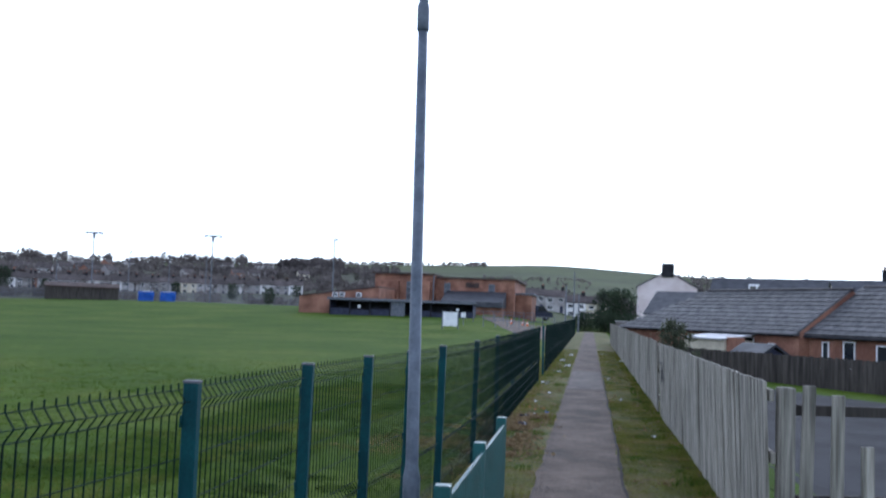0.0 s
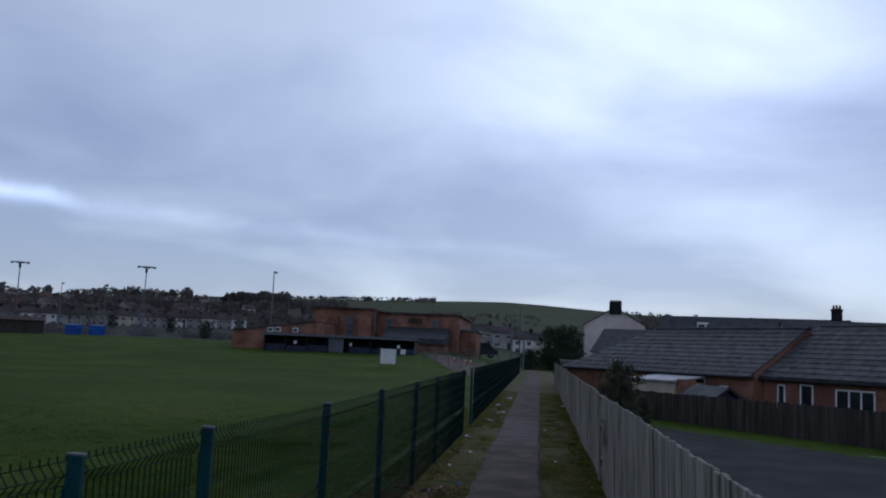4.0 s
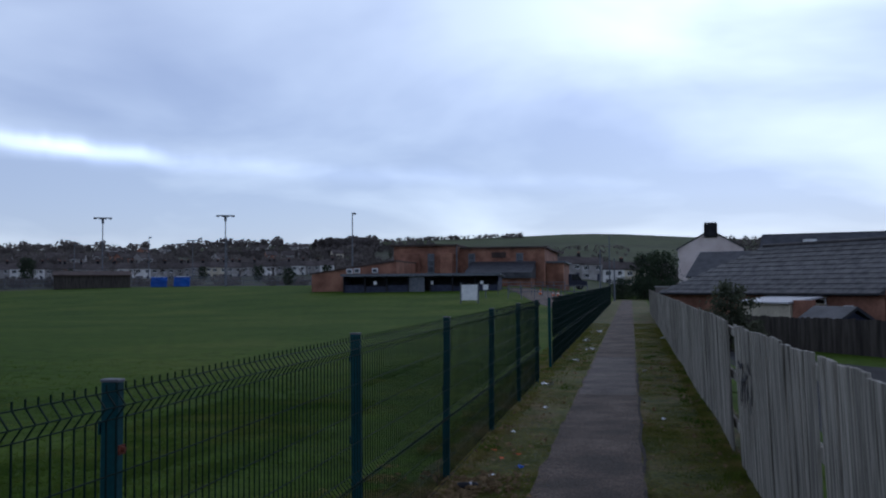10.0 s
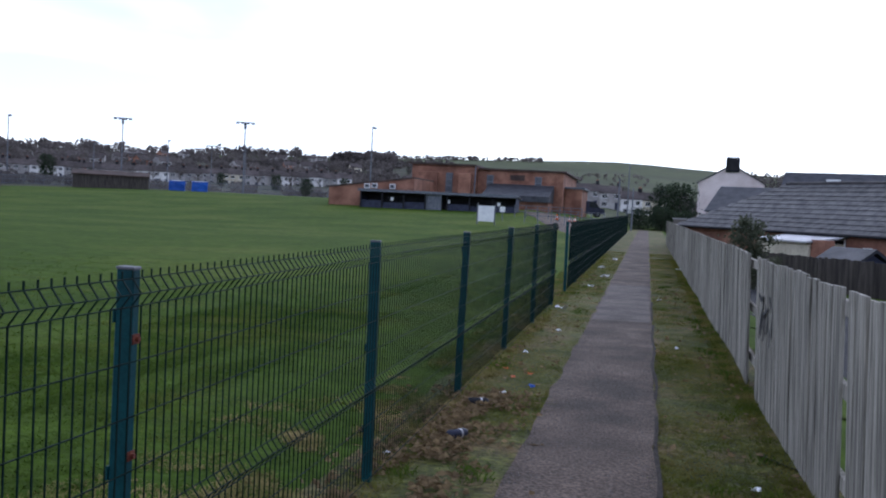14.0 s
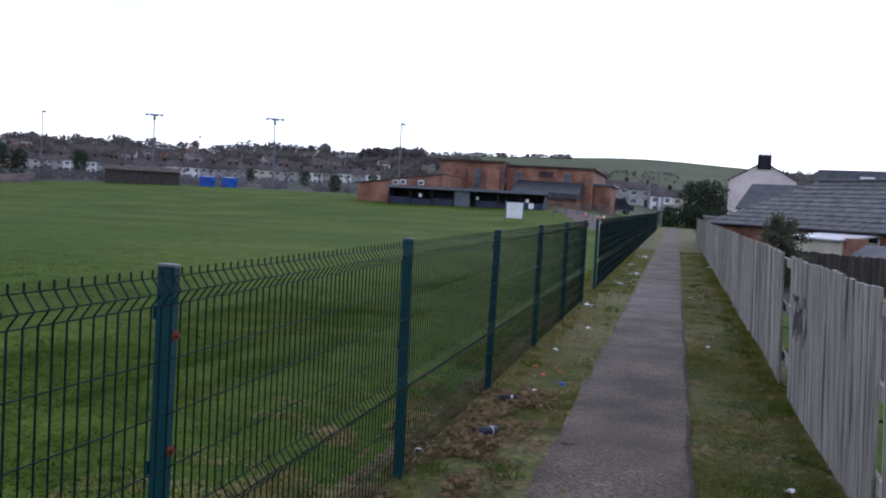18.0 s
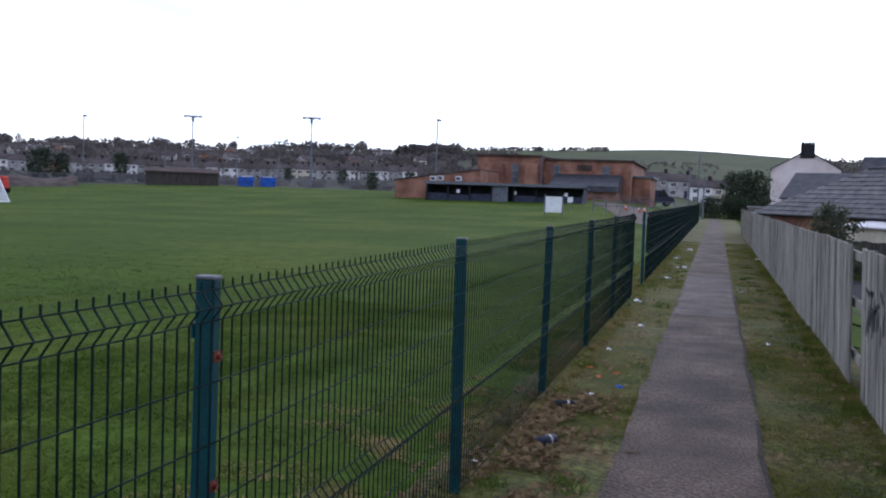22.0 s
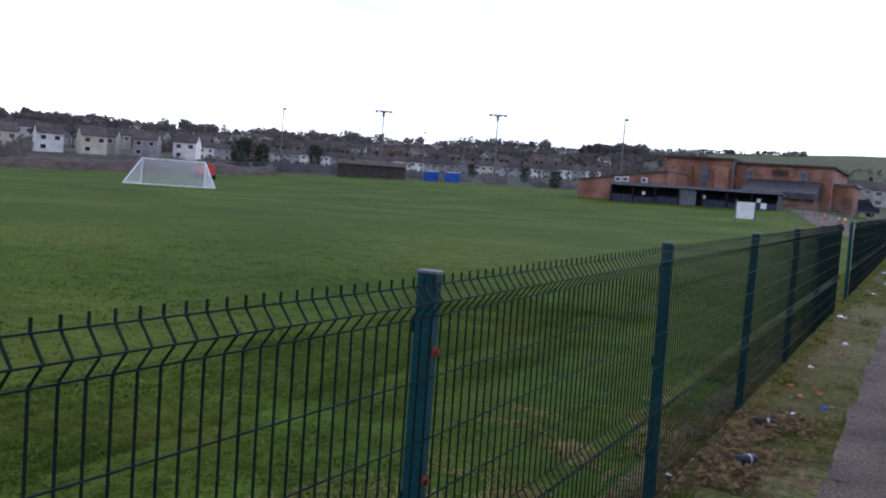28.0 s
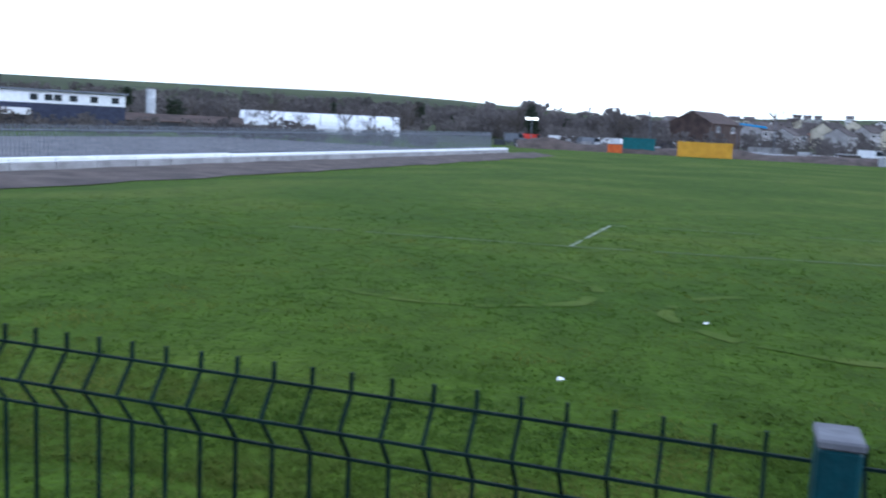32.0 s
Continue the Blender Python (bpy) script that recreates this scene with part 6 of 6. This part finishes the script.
# arcs of flattened paler grass where wheels have turned
for cx, cy, rx, ry, a0, a1, w in ((-8.1, -1.45, 1.45, 1.55, -150, 140, 0.09), (-8.6, -5.2, 1.3, 1.5, -40, 150, 0.09)):
    bm = bmesh.new()
    prev = None
    for k in range(49):
        a = radians(a0 + (a1 - a0) * k / 48)
        e = 1 + 0.06 * noise.noise((k * 0.3, cx, cy))
        ww = w * (0.7 + 0.6 * noise.noise((k * 0.5, cy, cx)))
        ring = []
        for o in (-ww, ww):
            x, y = cx + (rx * e + o) * math.cos(a), cy + (ry * e + o) * math.sin(a)
            ring.append(bm.verts.new((x, y, land(x, y) + 0.008)))
        if prev and noise.noise((k * 0.35, cx * 3, cy)) > -0.22:
            bm.faces.new((prev[0], prev[1], ring[1], ring[0]))
        prev = ring
    bmesh.ops.delete(bm, geom=[v for v in bm.verts if not v.link_faces], context="VERTS")
    tagged(part("tyre_mark", bm, M_FLAT), "pale curved tyre mark of flattened grass", "tyre mark", kind="structure")

# poles at the end of the path
for a, r, h in ((1.75, 82, 4.4), (1.2, 96, 6.4), (0.9, 80, 3.6)):
    x, y = polar(a, r)
    t = thing("street_pole", pose(x, y, land(x, y)), "plain grey steel street pole", "pole", "poles at the path end")
    bm = bmesh.new()
    tube(bm, [(0, 0, -0.4), (0, 0, h)], [0.08, 0.05], 8)
    part("pole", bm, M_GALV, t)
    block(t, "cap", -0.06, 0.06, -0.06, 0.06, h, h + 0.05, M_GALV)
# low garden wall and white box at the end of the timber fence
x = at_y(-2.2, 52)
t = thing("garden_wall", pose(x, 52, lane(52)), "low pale rendered garden wall", "wall")
block(t, "wall", -0.6, 3.0, -0.1, 0.1, -0.4, 1.3, M_PEBBLE, 0.01)
block(t, "coping", -0.65, 3.05, -0.14, 0.14, 1.3, 1.38, M_KERB, 0.01)


# ---- litter ----
def can(x, y, yaw, label, material):
    t = thing("drink_can", pose(x, y, lane(y) + 0.036, 0, 90, yaw), label, "can", "litter on the verge")
    bm = bmesh.new()
    tube(bm, [(0, 0, -0.075), (0, 0, -0.07), (0, 0, 0.062), (0, 0, 0.078)], [0.026, 0.033, 0.033, 0.026], 16)
    part("body", bm, material, t, smooth=True)
    bm = bmesh.new()
    tube(bm, [(0, 0, 0.078), (0, 0, 0.081)], [0.027, 0.026], 14)
    part("lid", bm, M_GALV, t, "bare aluminium lid")
    bm = bmesh.new()
    tube(bm, [(0, 0, 0.018), (0, 0, 0.034)], [0.0335, 0.0335], 16, False)
    part("band", bm, M_PALE, t, "pale printed band")


can(0.28, 3.62, 55, "crushed dark blue drink can lying on the verge", M_NAVY)
can(0.23, 4.67, 20, "dark drink can lying on the verge", M_DARK)


def scrap(x, y, s, material, label):
    bm = bmesh.new()
    g_ = [[bm.verts.new((s * (i / 3 - 0.5) * random.uniform(0.8, 1.2), s * 0.7 * (j / 3 - 0.5), random.uniform(0.0, 0.45) * s)) for j in range(4)] for i in range(4)]
    for i in range(3):
        for j in range(3):
            bm.faces.new((g_[i][j], g_[i + 1][j], g_[i + 1][j + 1], g_[i][j + 1]))
    ob = part("litter_scrap", bm, material)
    ob.matrix_basis = pose(x, y, lane(y) + 0.02, 0, 0, random.uniform(0, 360))
    tagged(ob, label, "litter", "scraps on the verge")


for x, y, s, m_ in ((-0.02, 3.01, 0.07, M_UPVC), (0.22, 11.9, 0.16, M_UPVC), (0.3, 22.8, 0.2, M_UPVC), (0.54, 19.5, 0.18, M_UPVC), (0.35, 5.14, 0.07, M_UPVC), (0.54, 5.53, 0.06, M_BLUE), (2.34, 24.1, 0.15, M_UPVC), (1.72, 14.5, 0.08, M_UPVC), (0.4, 16.5, 0.12, M_UPVC), (0.5, 27.5, 0.16, M_UPVC), (2.12, 3.1, 0.055, M_UPVC), (0.25, 7.4, 0.06, M_UPVC), (0.42, 9.3, 0.08, M_UPVC), (1.85, 8.6, 0.06, M_UPVC), (0.33, 5.9, 0.06, M_ORANGE), (0.45, 6.1, 0.07, M_ORANGE), (0.2, 6.3, 0.05, M_ORANGE), (-5.0, -3.5, 0.05, M_UPVC), (-7.5, -2.6, 0.05, M_UPVC)):
    scrap(x, y, s, m_, {"white_plastic": "crumpled white paper litter", "orange_plastic": "scrap of orange wrapper litter"}.get(m_.name, "scrap of blue plastic litter"))


# the broken dark edge along the path
bm = bmesh.new()
for y in np.arange(-3.0, 14.0, 0.16):
    w = 0.012 + 0.022 * abs(noise.noise((y * 1.3, 4, 4)))
    x = 1.585 + 0.03 * noise.noise((y * 0.9, 2, 7))
    x2 = 1.585 + 0.03 * noise.noise(((y + 0.16) * 0.9, 2, 7))
    if noise.noise((y * 0.5, 1, 1)) > -0.3:
        bm.faces.new([bm.verts.new(v) for v in ((x - w, y, lane(y) + 0.024), (x + w, y, lane(y) + 0.024), (x2 + w, y + 0.16, lane(y) + 0.024), (x2 - w, y + 0.16, lane(y) + 0.024))])
tagged(part("path_edge", bm, M_SOIL), "dark soil in the broken edge of the path", "soil", kind="structure")


# ---- grass and dead leaves ----
def blades(name, zones, material, label, seed, fn, category="grass", clump=-2.0):
    """Tufts of grass blades; zones: x0, x1, y0, y1, tufts, height."""
    r_ = np.random.RandomState(seed)
    vs, fs = [], []
    for x0, x1, y0, y1, n, h in zones:
        far = r_.uniform(0, 1, n) ** (2.0 if x1 - x0 > 5 else 1.0)
        cx, cy = x1 - (x1 - x0) * far, r_.uniform(y0, y1, n)
        for x, y, e_ in zip(cx, cy, far):
            if x1 - x0 > 5 and r_.rand() < smooth01(9, 25, math.hypot(x, y + 2)):
                continue
            if noise.noise((x * 0.55, y * 0.55, seed)) + (0.6 * noise.noise((x * 2.6, y * 2.6, seed)) if clump > 0 else 0) < clump + (0.6 * (1 - smooth01(0.0, 0.3, min(e_, 1 - e_, (y - y0) / (y1 - y0), (y1 - y) / (y1 - y0)))) if clump > 0 else 0):
                continue
            hh = h * (1 - 0.75 * e_ if x1 - x0 > 5 else 1.0) * (0.7 + 0.6 * noise.noise((x * 0.9, y * 0.9, seed + 3)))
            z = fn(x, y)
            for _ in range(4):
                a, l = r_.uniform(0, 6.283), hh * r_.uniform(0.5, 1.3)
                bx, by = x + r_.normal(0, 0.03), y + r_.normal(0, 0.03)
                w = 0.003 + 0.0015 * r_.rand() + 0.0005 * abs(x)
                tx, ty = math.cos(a) * l, math.sin(a) * l
                px, py = -math.sin(a) * w, math.cos(a) * w
                i = len(vs)
                vs.extend([(bx - px, by - py, z), (bx + px, by + py, z), (bx + tx, by + ty, z + l * 0.62)])
                fs.append((i, i + 1, i + 2))
    tagged(heap(name, vs, fs, material), label, category, kind="stuff")


blades("field_grass_tufts", [(-2.2, -0.05, -7, 6, 9000, 0.030), (-4.2, -1.8, -9, 10, 22000, 0.036), (-30, -2.6, -24, 24, 110000, 0.045), (-2.6, -0.1, 6, 16, 6000, 0.036)], M_BLADE, "short green field grass with darker tufts", 7, land)
blades("field_clumps", [(-2.8, -0.7, -7, 9, 2500, 0.05), (-5.0, -0.2, -6.5, 6, 20000, 0.045), (-2.4, -0.1, -5, -0.2, 9000, 0.05)] + [(-12, -0.7, -12, 14, 4000, 0.03)], M_MOSS, "darker grass clumps scattered over the field", 19, land, clump=0.12)
blades("verge_grass_tufts", [(-0.05, 0.76, -6, 9, 26000, 0.034), (1.55, 2.42, -3, 9, 26000, 0.034), (-0.05, 0.72, 9, 34, 12000, 0.045), (1.58, 2.42, 9, 34, 12000, 0.045), (-0.12, 0.16, -8, 30, 4500, 0.10), (2.28, 2.42, -2.5, 30, 3600, 0.09), (-0.55, -0.03, 6, 30, 6000, 0.06), (0.70, 0.84, -5, 14, 2600, 0.03)], M_VBLADE, "uneven verge grass with dead straw", 11, LANE)
blades("straw_tufts", [(-1.0, 0.45, -1.5, 7, 30000, 0.035), (-1.8, 0.2, -0.5, 6, 9000, 0.03), (-0.25, 0.22, -3, 14, 6000, 0.09)], M_STRAW, "dry straw-coloured grass along the mesh fence", 29, LANE, clump=0.01)
blades("verge_moss", [(-0.05, 0.70, -5, 12, 5000, 0.026), (1.6, 2.42, -3, 12, 7000, 0.028), (-0.05, 0.70, 12, 34, 2500, 0.035), (1.6, 2.42, 12, 34, 3000, 0.035)], M_MOSS, "patches of dark green moss and clover on the verges", 23, LANE, clump=0.05)
vs, fs = [], []
rl = random.Random(3)
for k in range(4800):
    x = rl.choice((rl.uniform(0.0, 0.68), rl.uniform(1.62, 2.4), rl.gauss(0.1, 0.12)))
    y = rl.uniform(-4, 20)
    if k > 1500:
        x, y = rl.gauss(0.20, 0.20), rl.uniform(0.6, 5.2)
    if noise.noise((x * 3.1, y * 2.3, 8)) < (0.02 if k < 1500 else -0.16):
        continue
    s, z = rl.uniform(0.015, 0.04), lane(y) + rl.uniform(0.012, 0.05)
    a, b = rl.uniform(0, 6.28), rl.uniform(-0.02, 0.02)
    c_, s_ = math.cos(a) * s, math.sin(a) * s
    i = len(vs)
    vs.extend([(x - c_, y - s_, z), (x + s_ * 0.5, y - c_ * 0.5, z + b), (x + c_, y + s_, z), (x - s_ * 0.5, y + c_ * 0.5, z - b + 0.004)])
    fs.append((i, i + 1, i + 2, i + 3))
tagged(heap("dead_leaves", vs, fs, M_DEADLEAF), "brown dead leaves scattered on the verges", "leaves", kind="stuff")
vs, fs = [], []
rl = random.Random(17)
for k in range(85):
    x, y = rl.choice((rl.uniform(-0.02, 0.66), rl.uniform(1.64, 2.4), rl.uniform(2.2, 2.42))), rl.uniform(-2.5, 22) ** 1.0
    for q in range(rl.randrange(22, 40)):
        a, l = rl.uniform(0, 6.283), rl.uniform(0.025, 0.065)
        px, py = x + rl.gauss(0, 0.05), y + rl.gauss(0, 0.05)
        w, z = rl.uniform(0.003, 0.006), lane(y) + 0.006
        tx, ty = math.cos(a) * l * 0.6, math.sin(a) * l * 0.6
        i = len(vs)
        vs.extend([(px + math.sin(a) * w, py - math.cos(a) * w, z), (px - math.sin(a) * w, py + math.cos(a) * w, z), (px + tx * 0.6, py + ty * 0.6, z + l * 0.75), (px + tx, py + ty, z + l * 0.8)])
        fs.extend([(i, i + 1, i + 2), (i + 1, i + 3, i + 2)])
tagged(heap("weed_tufts", vs, fs, M_BLADE), "dark green weed tufts on the verges", "weeds", kind="stuff")
vs, fs = [], []
for k in range(1100):
    e = rl.random()
    x = 0.72 + abs(rl.gauss(0, 0.10)) if e < 0.45 else (1.58 - abs(rl.gauss(0, 0.08)) if e < 0.7 else rl.uniform(0.74, 1.56))
    y, s = rl.uniform(-3, 12), rl.uniform(0.003, 0.007)
    z = lane(y) + 0.0185
    i = len(vs)
    vs.extend([(x - s, y - s * 0.8, z), (x + s, y - s, z), (x + s * 0.8, y + s, z), (x - s, y + s, z), (x + s * 0.2, y, z + s * 1.1)])
    fs.extend([(i, i + 1, i + 4), (i + 1, i + 2, i + 4), (i + 2, i + 3, i + 4), (i + 3, i, i + 4)])
tagged(heap("path_grit", vs, fs, M_PEBBLE), "loose grit and small stones on the path", "gravel", kind="stuff")
